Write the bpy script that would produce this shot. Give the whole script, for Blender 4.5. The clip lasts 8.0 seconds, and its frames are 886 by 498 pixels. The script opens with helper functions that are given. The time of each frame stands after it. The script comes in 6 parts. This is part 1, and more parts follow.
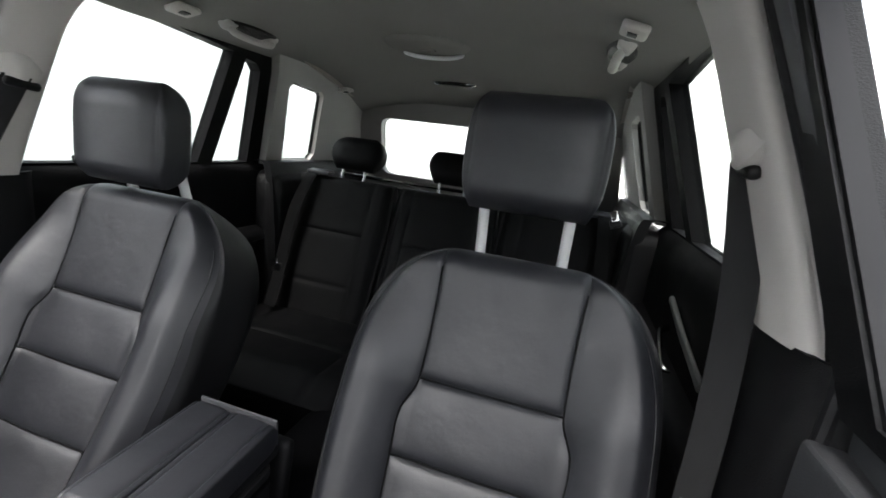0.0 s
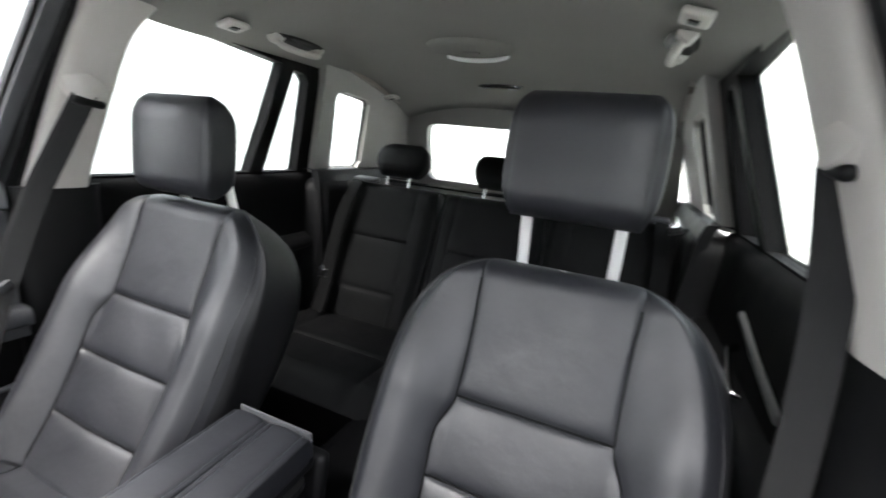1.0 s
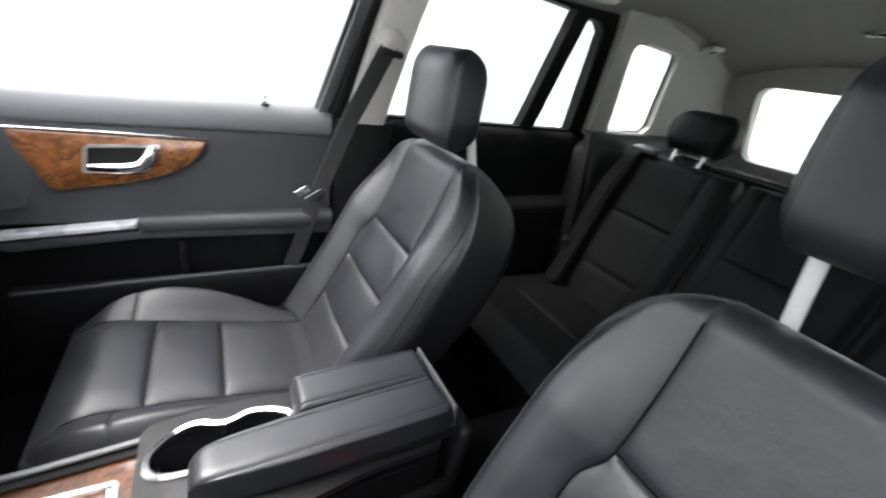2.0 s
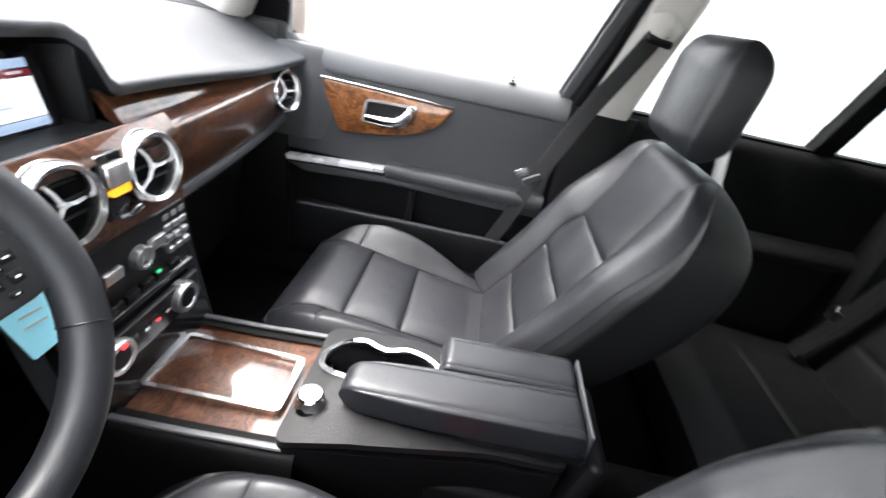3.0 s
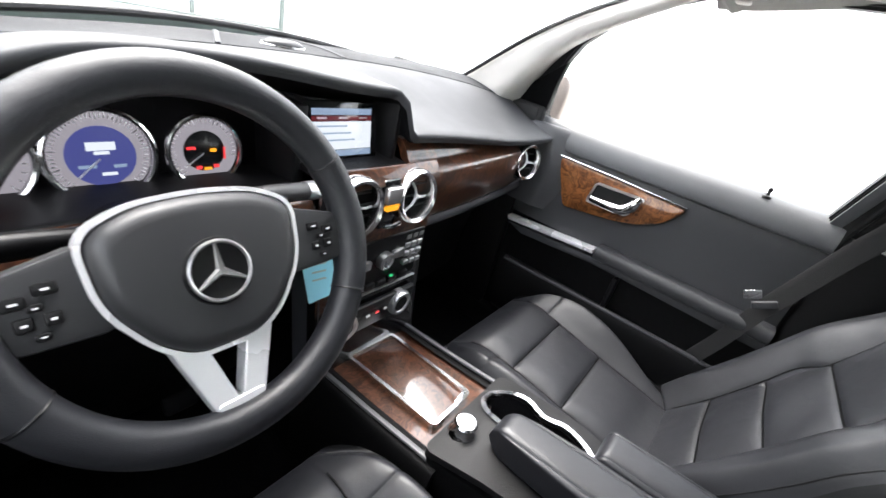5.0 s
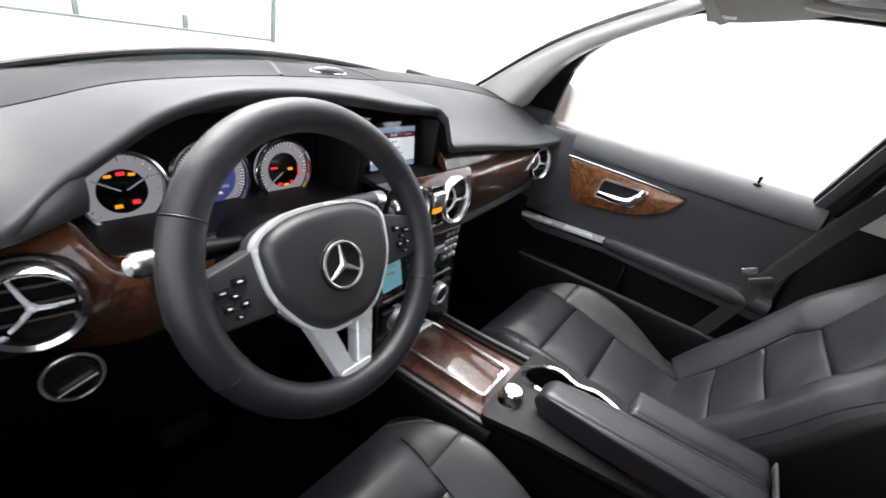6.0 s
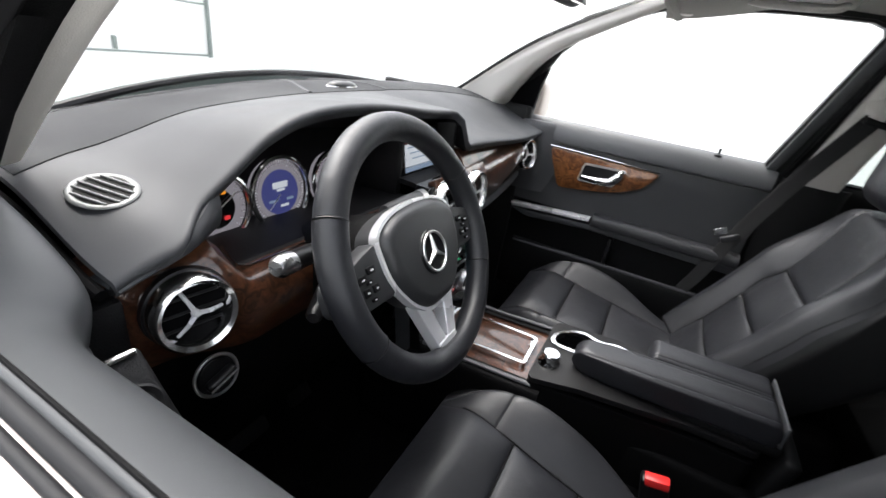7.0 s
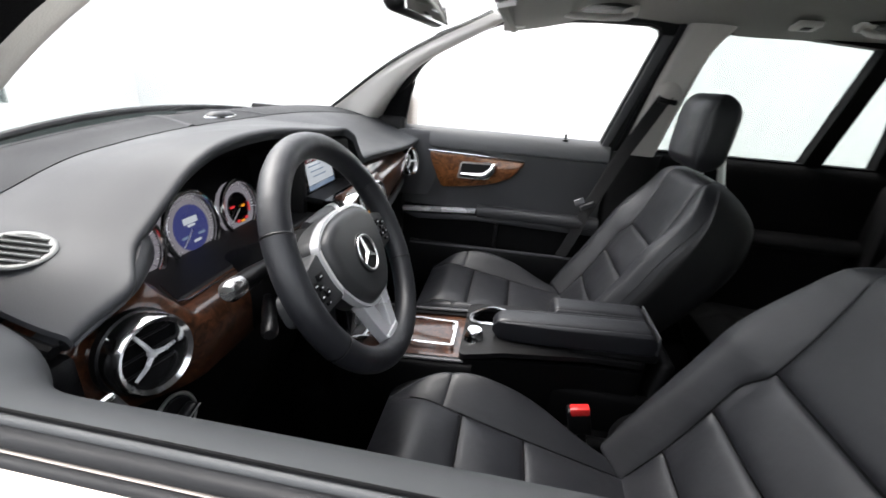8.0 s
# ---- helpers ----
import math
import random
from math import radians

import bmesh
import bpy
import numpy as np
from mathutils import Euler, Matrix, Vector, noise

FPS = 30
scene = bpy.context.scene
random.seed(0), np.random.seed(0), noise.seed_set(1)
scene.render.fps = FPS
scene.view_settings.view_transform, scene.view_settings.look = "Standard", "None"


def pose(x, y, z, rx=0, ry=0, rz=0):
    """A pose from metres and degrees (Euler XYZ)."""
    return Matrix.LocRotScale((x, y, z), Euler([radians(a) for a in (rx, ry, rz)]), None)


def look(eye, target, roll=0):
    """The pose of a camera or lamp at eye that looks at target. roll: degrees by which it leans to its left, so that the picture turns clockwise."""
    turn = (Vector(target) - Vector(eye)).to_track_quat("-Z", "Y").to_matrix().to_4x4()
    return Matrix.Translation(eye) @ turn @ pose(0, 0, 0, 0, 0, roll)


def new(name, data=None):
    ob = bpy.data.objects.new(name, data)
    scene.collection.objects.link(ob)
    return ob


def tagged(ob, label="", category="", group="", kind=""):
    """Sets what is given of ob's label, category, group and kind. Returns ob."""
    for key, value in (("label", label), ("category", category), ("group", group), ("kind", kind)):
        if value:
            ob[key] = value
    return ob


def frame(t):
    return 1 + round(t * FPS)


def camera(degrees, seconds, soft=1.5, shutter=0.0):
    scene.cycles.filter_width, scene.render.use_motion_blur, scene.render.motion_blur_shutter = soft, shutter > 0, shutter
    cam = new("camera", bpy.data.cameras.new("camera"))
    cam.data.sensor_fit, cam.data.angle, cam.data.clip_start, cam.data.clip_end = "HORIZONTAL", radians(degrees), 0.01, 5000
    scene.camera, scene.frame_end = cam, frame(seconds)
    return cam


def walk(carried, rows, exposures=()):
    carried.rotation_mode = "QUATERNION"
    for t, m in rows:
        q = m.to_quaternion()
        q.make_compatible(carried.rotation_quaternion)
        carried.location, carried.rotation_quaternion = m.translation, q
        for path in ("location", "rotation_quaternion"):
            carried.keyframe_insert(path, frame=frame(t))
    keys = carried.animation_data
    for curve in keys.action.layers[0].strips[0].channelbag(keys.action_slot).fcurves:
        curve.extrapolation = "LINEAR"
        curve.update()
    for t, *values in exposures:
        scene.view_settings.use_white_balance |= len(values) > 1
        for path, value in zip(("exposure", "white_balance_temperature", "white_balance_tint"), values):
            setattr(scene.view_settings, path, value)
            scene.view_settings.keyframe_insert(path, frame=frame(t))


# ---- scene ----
cam = camera(92.3, 8.0, 1.6, 0.4)
PATH = [
    (0, (-0.433, 0.392, 1.257), (0.086, -1.48, 0.78), 7.1),
    (0.5, (-0.437, 0.394, 1.258), (-0.009, -1.499, 0.776), 7.5),
    (1, (-0.438, 0.352, 1.259), (0.301, -1.443, 0.778), 5.6),
    (1.5, (-0.436, 0.27, 1.275), (0.83, -1.165, 0.696), 8.1),
    (2, (-0.461, 0.196, 1.287), (1.113, -0.721, 0.461), 9.0),
    (2.2, (-0.463, 0.174, 1.291), (1.18, -0.525, 0.39), 8.6),
    (3.3, (-0.444, 0.138, 1.276), (1.275, 0.379, 0.283), 14.0),
    (3.5, (-0.433, 0.13, 1.276), (1.283, 0.503, 0.32), 15.0),
    (4, (-0.433, 0.119, 1.266), (1.19, 0.807, 0.321), 16.8),
    (4.5, (-0.468, 0.127, 1.286), (1.037, 1.073, 0.37), 15.0),
    (4.7, (-0.485, 0.136, 1.274), (1.038, 1.059, 0.364), 15.7),
    (5.8, (-0.625, 0.133, 1.304), (0.885, 1.084, 0.402), 13.0),
    (6, (-0.655, 0.148, 1.303), (0.88, 1.06, 0.403), 12.7),
    (6.5, (-0.749, 0.205, 1.297), (0.814, 1.079, 0.406), 11.6),
    (7, (-0.814, 0.231, 1.295), (0.829, 0.977, 0.433), 9.1),
    (7.5, (-0.861, 0.246, 1.29), (0.888, 0.75, 0.461), 6.9),
    (8, (-0.906, 0.263, 1.292), (0.931, 0.521, 0.543), 4.4),
]
walk(cam, [(t, look(eye, target, roll)) for t, eye, target, roll in PATH], exposures=[(0, 2.2), (0.5, 2.62), (1.0, 2.92), (1.5, 2.78), (2.2, 3.05), (3.5, 3.35), (3.8, 3.25), (4.1, 3.04), (4.5, 2.86), (6.0, 2.15), (6.5, 1.95), (8, 1.75)])

# ---- world and light ----
world = bpy.data.worlds.new("overcast_sky")
scene.world = world
world.use_nodes = True
wn, wl = world.node_tree.nodes, world.node_tree.links
sky = wn.new("ShaderNodeTexSky")
sky.sky_type, sky.sun_disc = "NISHITA", False
sky.sun_elevation, sky.sun_rotation = radians(62), radians(18)
sky.dust_density, sky.air_density = 4.0, 1.2
veil = wn.new("ShaderNodeHueSaturation")
veil.inputs["Saturation"].default_value = 0.25
wl.new(sky.outputs[0], veil.inputs["Color"])
wl.new(veil.outputs[0], wn["Background"].inputs[0])
wn["Background"].inputs[1].default_value = 0.26
lamp = bpy.data.lights.new("sun", "SUN")
lamp.energy, lamp.angle, lamp.color = 0.9, radians(40), (1.0, 0.97, 0.93)
sun = new("sun", lamp)
sun.matrix_world = look((1.6, 5.0, 10.6), (0, 0.2, 1))


# ---- materials ----
def material(name, base, rough=0.5, metal=0.0, grain=0.0, grain_scale=300.0, mottle=0.12, mottle_scale=6.0, coat=0.0, spec=0.5,
             rough_mottle=0.08, sheen=0.0, wrinkle=0.0):
    m = bpy.data.materials.new(name)
    m.use_nodes = True
    n, l = m.node_tree.nodes, m.node_tree.links
    b = n["Principled BSDF"]
    b.inputs["Metallic"].default_value = metal
    b.inputs["Coat Weight"].default_value = coat
    b.inputs["Coat Roughness"].default_value = 0.06
    b.inputs["Specular IOR Level"].default_value = spec
    b.inputs["Sheen Weight"].default_value = sheen
    co = n.new("ShaderNodeTexCoord")
    big = n.new("ShaderNodeTexNoise")
    big.inputs["Scale"].default_value, big.inputs["Detail"].default_value = mottle_scale, 6
    l.new(co.outputs["Object"], big.inputs["Vector"])
    ramp = n.new("ShaderNodeMapRange")
    ramp.inputs["From Min"].default_value, ramp.inputs["From Max"].default_value = 0.3, 0.7
    ramp.inputs["To Min"].default_value, ramp.inputs["To Max"].default_value = 1 - mottle, 1 + mottle
    l.new(big.outputs["Fac"], ramp.inputs["Value"])
    mul = n.new("ShaderNodeVectorMath")
    mul.operation = "MULTIPLY"
    mul.inputs[0].default_value = base
    l.new(ramp.outputs[0], mul.inputs[1])
    l.new(mul.outputs[0], b.inputs["Base Color"])
    rr = n.new("ShaderNodeMapRange")
    rr.inputs["From Min"].default_value, rr.inputs["From Max"].default_value = 0.3, 0.7
    rr.inputs["To Min"].default_value, rr.inputs["To Max"].default_value = max(rough - rough_mottle, 0.02), rough + rough_mottle
    l.new(big.outputs["Fac"], rr.inputs["Value"])
    l.new(rr.outputs[0], b.inputs["Roughness"])
    if grain:
        fine = n.new("ShaderNodeTexVoronoi")
        fine.inputs["Scale"].default_value = grain_scale
        l.new(co.outputs["Object"], fine.inputs["Vector"])
        bump = n.new("ShaderNodeBump")
        bump.inputs["Strength"].default_value, bump.inputs["Distance"].default_value = grain, 0.001
        l.new(fine.outputs["Distance"], bump.inputs["Height"])
        l.new(bump.outputs[0], b.inputs["Normal"])
        if wrinkle:
            soft = n.new("ShaderNodeTexNoise")
            soft.inputs["Scale"].default_value, soft.inputs["Detail"].default_value = 28.0, 3
            l.new(co.outputs["Object"], soft.inputs["Vector"])
            fold = n.new("ShaderNodeBump")
            fold.inputs["Strength"].default_value, fold.inputs["Distance"].default_value = wrinkle, 0.004
            l.new(soft.outputs["Fac"], fold.inputs["Height"])
            l.new(fold.outputs[0], bump.inputs["Normal"])
    return m


def wood_material(name, dark, light):
    """Polished burl: bands bent by noise, under a clear coat."""
    m = material(name, dark, 0.35, coat=0.8, mottle=0.1, spec=0.2)
    n, l = m.node_tree.nodes, m.node_tree.links
    co = n.new("ShaderNodeTexCoord")
    warp = n.new("ShaderNodeTexNoise")
    warp.inputs["Scale"].default_value, warp.inputs["Detail"].default_value = 9.0, 4
    l.new(co.outputs["Object"], warp.inputs["Vector"])
    add = n.new("ShaderNodeMix")
    add.data_type, add.blend_type = "RGBA", "ADD"
    add.inputs[0].default_value = 0.35
    l.new(co.outputs["Object"], add.inputs[6])
    l.new(warp.outputs["Color"], add.inputs[7])
    bands = n.new("ShaderNodeTexNoise")
    bands.inputs["Scale"].default_value, bands.inputs["Detail"].default_value, bands.inputs["Distortion"].default_value = 26.0, 8, 1.6
    l.new(add.outputs[2], bands.inputs["Vector"])
    ramp = n.new("ShaderNodeValToRGB")
    ramp.color_ramp.elements[0].position, ramp.color_ramp.elements[0].color = 0.36, (*dark, 1)
    ramp.color_ramp.elements[1].position, ramp.color_ramp.elements[1].color = 0.68, (*light, 1)
    l.new(bands.outputs["Fac"], ramp.inputs[0])
    l.new(ramp.outputs[0], n["Principled BSDF"].inputs["Base Color"])
    return m


def glass_material(name, tint):
    """Clear or tinted glass: see-through, with a sheen that grows towards grazing angles."""
    m = bpy.data.materials.new(name)
    m.use_nodes = True
    n, l = m.node_tree.nodes, m.node_tree.links
    n.remove(n["Principled BSDF"])
    clear, gloss, mix, facing = n.new("ShaderNodeBsdfTransparent"), n.new("ShaderNodeBsdfGlossy"), n.new("ShaderNodeMixShader"), n.new("ShaderNodeLayerWeight")
    power, scale = n.new("ShaderNodeMath"), n.new("ShaderNodeMath")
    clear.inputs[0].default_value = (*tint, 1)
    gloss.inputs["Roughness"].default_value = 0.02
    power.operation, scale.operation = "POWER", "MULTIPLY_ADD"
    power.inputs[1].default_value = 5.0
    scale.inputs[1].default_value, scale.inputs[2].default_value = 0.4, 0.02
    l.new(facing.outputs["Facing"], power.inputs[0])
    l.new(power.outputs[0], scale.inputs[0])
    l.new(scale.outputs[0], mix.inputs[0])
    l.new(clear.outputs[0], mix.inputs[1])
    l.new(gloss.outputs[0], mix.inputs[2])
    l.new(mix.outputs[0], n["Material Output"].inputs[0])
    return m


def glow_material(name, colour, strength):
    m = material(name, (0.02, 0.02, 0.02), 0.2)
    b = m.node_tree.nodes["Principled BSDF"]
    b.inputs["Emission Color"].default_value = (*colour, 1)
    b.inputs["Emission Strength"].default_value = strength
    return m


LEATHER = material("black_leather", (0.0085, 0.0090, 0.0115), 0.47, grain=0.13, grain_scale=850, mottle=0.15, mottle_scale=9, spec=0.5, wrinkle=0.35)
# LEATHER again, darker: the shade on the seats' sides is in the colour.
LEATHER_SIDE_SHADED = material("black_leather_shaded_side", (0.0045, 0.0046, 0.0052), 0.52, grain=0.13, grain_scale=850, mottle=0.15, mottle_scale=9, spec=0.3)
# LEATHER darkened for the rear bench: the dim rear cabin is in the colour.
LEATHER_REAR_DIMMED = material("black_leather_rear_dimmed", (0.0024, 0.0024, 0.0028), 0.6, grain=0.25, grain_scale=420, mottle=0.15, mottle_scale=9, spec=0.15)
SOFT = material("grey_soft_plastic", (0.045, 0.0462, 0.050), 0.5, grain=0.12, grain_scale=900, mottle=0.06)
PAD = material("dark_grey_dash_skin", (0.032, 0.0332, 0.036), 0.64, grain=0.12, grain_scale=900, mottle=0.06, spec=0.3)
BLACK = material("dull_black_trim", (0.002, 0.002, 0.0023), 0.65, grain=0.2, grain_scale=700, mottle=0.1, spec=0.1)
SOFT_DARK = material("black_soft_plastic", (0.0045, 0.0045, 0.005), 0.5, grain=0.3, grain_scale=600, mottle=0.08, spec=0.22)
DOOR_VINYL = material("charcoal_door_vinyl", (0.030, 0.031, 0.034), 0.55, grain=0.3, grain_scale=500, mottle=0.06)
HARD = material("black_hard_plastic", (0.0035, 0.0035, 0.004), 0.38, grain=0.1, grain_scale=900, spec=0.3)
GLOSS = material("gloss_black_plastic", (0.006, 0.006, 0.007), 0.12, coat=0.5)
RUBBER = material("black_rubber_seal", (0.008, 0.008, 0.009), 0.55, mottle=0.1, spec=0.25)
CLOTH = material("grey_headliner_fabric", (0.23, 0.226, 0.214), 0.95, grain=0.5, grain_scale=900, mottle=0.05, mottle_scale=3, spec=0.1)
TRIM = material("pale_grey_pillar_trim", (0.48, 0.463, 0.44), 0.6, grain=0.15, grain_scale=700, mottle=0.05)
# TRIM's tone at just over half strength, for the rear sides and tailgate.
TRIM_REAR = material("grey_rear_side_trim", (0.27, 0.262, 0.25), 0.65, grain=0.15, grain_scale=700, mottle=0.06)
CARPET = material("black_carpet", (0.004, 0.004, 0.0045), 1.0, grain=1.0, grain_scale=500, mottle=0.3, mottle_scale=60, spec=0.05)
BELT = material("charcoal_belt_webbing", (0.016, 0.016, 0.0165), 0.8, spec=0.3, grain=0.6, grain_scale=1200)
WOOD = wood_material("dark_burl_wood", (0.021, 0.0085, 0.0045), (0.088, 0.033, 0.0155))
HUB = material("charcoal_wheel_hub_plastic", (0.022, 0.0225, 0.024), 0.42, grain=0.08, grain_scale=900, mottle=0.06)
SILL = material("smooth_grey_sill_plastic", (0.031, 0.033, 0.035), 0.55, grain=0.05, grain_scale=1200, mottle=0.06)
# SOFT made lighter: window light on the door top is in the colour.
CAP_LIT = material("grey_sill_skin_window_lit", (0.072, 0.074, 0.079), 0.5, grain=0.12, grain_scale=900, mottle=0.06)
RING = material("bright_vent_ring", (0.84, 0.84, 0.84), 0.17, 1.0, mottle=0.03)
WOOD_DOOR = wood_material("amber_burl_wood", (0.06, 0.02, 0.007), (0.25, 0.095, 0.03))
CHROME = material("polished_chrome", (0.75, 0.75, 0.76), 0.12, 1.0, mottle=0.03, rough_mottle=0.03)
SILVER = material("satin_silver", (0.6, 0.6, 0.6), 0.32, 1.0, mottle=0.04)
POST = material("brushed_chrome", (0.88, 0.88, 0.88), 0.30, 0.5, mottle=0.03)
SATIN = material("satin_aluminium", (0.80, 0.80, 0.81), 0.28, 0.40, mottle=0.04)
GRILLE = material("silver_grey_plastic", (0.125, 0.13, 0.125), 0.4, mottle=0.05)
SOFT_MESH = material("dark_grained_plastic", (0.018, 0.0188, 0.0205), 0.72, spec=0.15, grain=0.2, grain_scale=1400, mottle=0.06)
COWL = material("grey_green_cowl_plastic", (0.12, 0.155, 0.14), 0.5, grain=0.3, mottle=0.1)
PAINT = material("pale_champagne_paint", (0.30, 0.262, 0.238), 0.35, 0.2, coat=0.35, mottle=0.03)
GLASS = glass_material("clear_glass", (0.97, 0.97, 0.97))
TINTED = glass_material("privacy_glass", (0.64, 0.66, 0.65))
MIRROR = material("mirror_glass", (0.85, 0.86, 0.86), 0.03, 1.0, mottle=0.0, rough_mottle=0.01)
CONCRETE = material("pale_concrete", (0.52, 0.52, 0.5), 0.85, grain=0.6, grain_scale=60, mottle=0.12, mottle_scale=1.5)
ALU = material("grey_aluminium", (0.5, 0.52, 0.5), 0.45, 0.8, mottle=0.08)
GATE = material("grey_green_gate_paint", (0.16, 0.19, 0.175), 0.5, mottle=0.15)
LCD = glow_material("white_lcd", (0.86, 0.92, 1.0), 0.16)
LCD_BLUE = glow_material("blue_lcd", (0.12, 0.14, 0.52), 0.085)
LCD_BAR = glow_material("pale_blue_lcd", (0.45, 0.6, 0.85), 0.10)
LCD_RED = glow_material("dark_red_lcd", (0.35, 0.03, 0.05), 0.06)
AMBER = glow_material("amber_lamp", (1.0, 0.38, 0.02), 0.22)
RED = glow_material("red_lamp", (1.0, 0.05, 0.06), 0.18)
GREEN = glow_material("green_lamp", (0.05, 1.0, 0.35), 0.12)
WHITE_INK = material("white_print", (0.75, 0.75, 0.76), 0.5)
DIAL = glow_material("backlit_dial_face", (0.66, 0.62, 0.70), 0.085)
YARD_WALL = material("white_block_wall_paint", (0.82, 0.83, 0.82), 0.8, grain=0.3, grain_scale=60, mottle=0.04, mottle_scale=0.8)
PAPER = material("pale_blue_paper", (0.34, 0.78, 0.92), 0.6, mottle=0.03)
RED_PLASTIC = material("red_plastic", (0.55, 0.02, 0.02), 0.35)


# ---- mesh helpers ----
def root(name, loc=(0, 0, 0), label="", category="", group="", kind=""):
    ob = new(name)
    ob.location = loc
    return tagged(ob, label, category, group, kind)


def top_of(ob):
    while ob.parent:
        ob = ob.parent
    return ob


def finish(name, bm, mat, sharp=38):
    me = bpy.data.meshes.new(name)
    bmesh.ops.recalc_face_normals(bm, faces=bm.faces)
    bm.to_mesh(me)
    bm.free()
    me.materials.append(mat)
    me.shade_smooth()
    me.set_sharp_from_angle(angle=radians(sharp))
    return me


def part(name, bm, mat, parent=None, label="", sharp=38):
    """Links a bmesh, given in the place's own coordinates, as one mesh under a thing or a part."""
    if parent:
        bm.transform(Matrix.Translation(-top_of(parent).location))
    ob = new(name, finish(name, bm, mat, sharp))
    if parent:
        ob.parent = parent
    return tagged(ob, label)


def thing(name, bm, mat, label, category, kind="", sharp=38):
    return tagged(new(name, finish(name, bm, mat, sharp)), label, category, kind=kind)


def rbox(bm, size, loc, rot=(0, 0, 0), bevel=0.004, seg=2):
    geo = bmesh.ops.create_cube(bm, size=1)
    vs = geo["verts"]
    bmesh.ops.scale(bm, vec=size, verts=vs)
    if bevel:
        es = list({e for v in vs for e in v.link_edges})
        r = bmesh.ops.bevel(bm, geom=es, offset=min(bevel, min(size) * 0.49), segments=seg, affect="EDGES", profile=0.5)
        vs = list({v for f in r["faces"] for v in f.verts} | {v for v in vs if v.is_valid})
    bmesh.ops.transform(bm, matrix=pose(*loc, *rot), verts=vs)
    return bm


def lathe(bm, profile, m=Matrix(), seg=40, squash=1.0, close=True):
    """Turns (radius, height) points round z, then places them by m."""
    rings = []
    for r, h in profile:
        if r < 1e-6:
            rings.append([bm.verts.new(m @ Vector((0, 0, h)))])
        else:
            rings.append([bm.verts.new(m @ Vector((r * math.cos(a), r * squash * math.sin(a), h))) for a in (2 * math.pi * i / seg for i in range(seg))])
    for p, q in zip(rings, rings[1:]):
        for i in range(max(len(p), len(q))):
            a, b = p[i % len(p)], p[(i + 1) % len(p)]
            c, d = q[(i + 1) % len(q)], q[i % len(q)]
            f = [v for k, v in enumerate((a, b, c, d)) if v not in (a, b, c, d)[:k]]
            if len(f) > 2:
                bm.faces.new(f)
    return bm


def torus(bm, radius, thick, m=Matrix(), seg=48, sides=10, squash=1.0):
    return lathe(bm, [(radius + thick * math.cos(a), thick * squash * math.sin(a)) for a in (2 * math.pi * i / sides for i in range(sides + 1))], m, seg)


def smooth_path(points, per=8, closed=False):
    """Catmull-Rom through the points."""
    p = [Vector(q) for q in points]
    n, out = len(p), []
    for i in range(n if closed else n - 1):
        a, b = p[i], p[(i + 1) % n]
        z = p[i - 1] if closed or i else a * 2 - b
        c = p[(i + 2) % n] if closed or i + 2 < n else b * 2 - a
        for k in range(per):
            t = k / per
            out.append(0.5 * ((2 * a) + (b - z) * t + (2 * z - 5 * a + 4 * b - c) * t * t + (3 * a - z - 3 * b + c) * t ** 3))
    if not closed:
        out.append(p[-1])
    return out


def tube(bm, points, r, sides=10, closed=False, flat=1.0, up=(0, 0, 1)):
    """A round (or flattened) bar along the points; r may be a list."""
    n, rings = len(points), []
    for i, p in enumerate(points):
        a = points[i - 1] if closed or i else p
        b = points[(i + 1) % n] if closed or i + 1 < n else p
        d = (Vector(b) - Vector(a)).normalized()
        u = d.cross(Vector(up))
        u = u.normalized() if u.length > 1e-4 else d.orthogonal().normalized()
        w = u.cross(d)
        rr = r[i] if isinstance(r, (list, tuple)) else r
        rings.append([bm.verts.new(Vector(p) + u * rr * math.cos(t) + w * rr * flat * math.sin(t)) for t in (2 * math.pi * k / sides for k in range(sides))])
    for i in range(n if closed else n - 1):
        p, q = rings[i], rings[(i + 1) % n]
        for k in range(sides):
            bm.faces.new((p[k], p[(k + 1) % sides], q[(k + 1) % sides], q[k]))
    if not closed:
        bm.faces.new(rings[0])
        bm.faces.new(rings[-1])
    return bm


def slab(bm, rows, thick, per=(4, 4)):
    """A curved sheet through rows of points, with a thickness given as a vector."""
    wide = [smooth_path(r, per[1]) for r in rows]
    cols = [smooth_path(c, per[0]) for c in zip(*wide)]
    t = Vector(thick)
    front = [[bm.verts.new(p) for p in c] for c in cols]
    back = [[bm.verts.new(p + t) for p in c] for c in cols]
    ni, nj = len(front), len(front[0])
    for i in range(ni - 1):
        for j in range(nj - 1):
            bm.faces.new((front[i][j], front[i + 1][j], front[i + 1][j + 1], front[i][j + 1]))
            bm.faces.new((back[i][j], back[i][j + 1], back[i + 1][j + 1], back[i + 1][j]))
    edge = [(i, 0) for i in range(ni)] + [(ni - 1, j) for j in range(1, nj)] + [(i, nj - 1) for i in range(ni - 2, -1, -1)] + [(0, j) for j in range(nj - 2, 0, -1)]
    for (a, b), (c, d) in zip(edge, edge[1:] + edge[:1]):
        bm.faces.new((front[a][b], front[c][d], back[c][d], back[a][b]))
    return bm


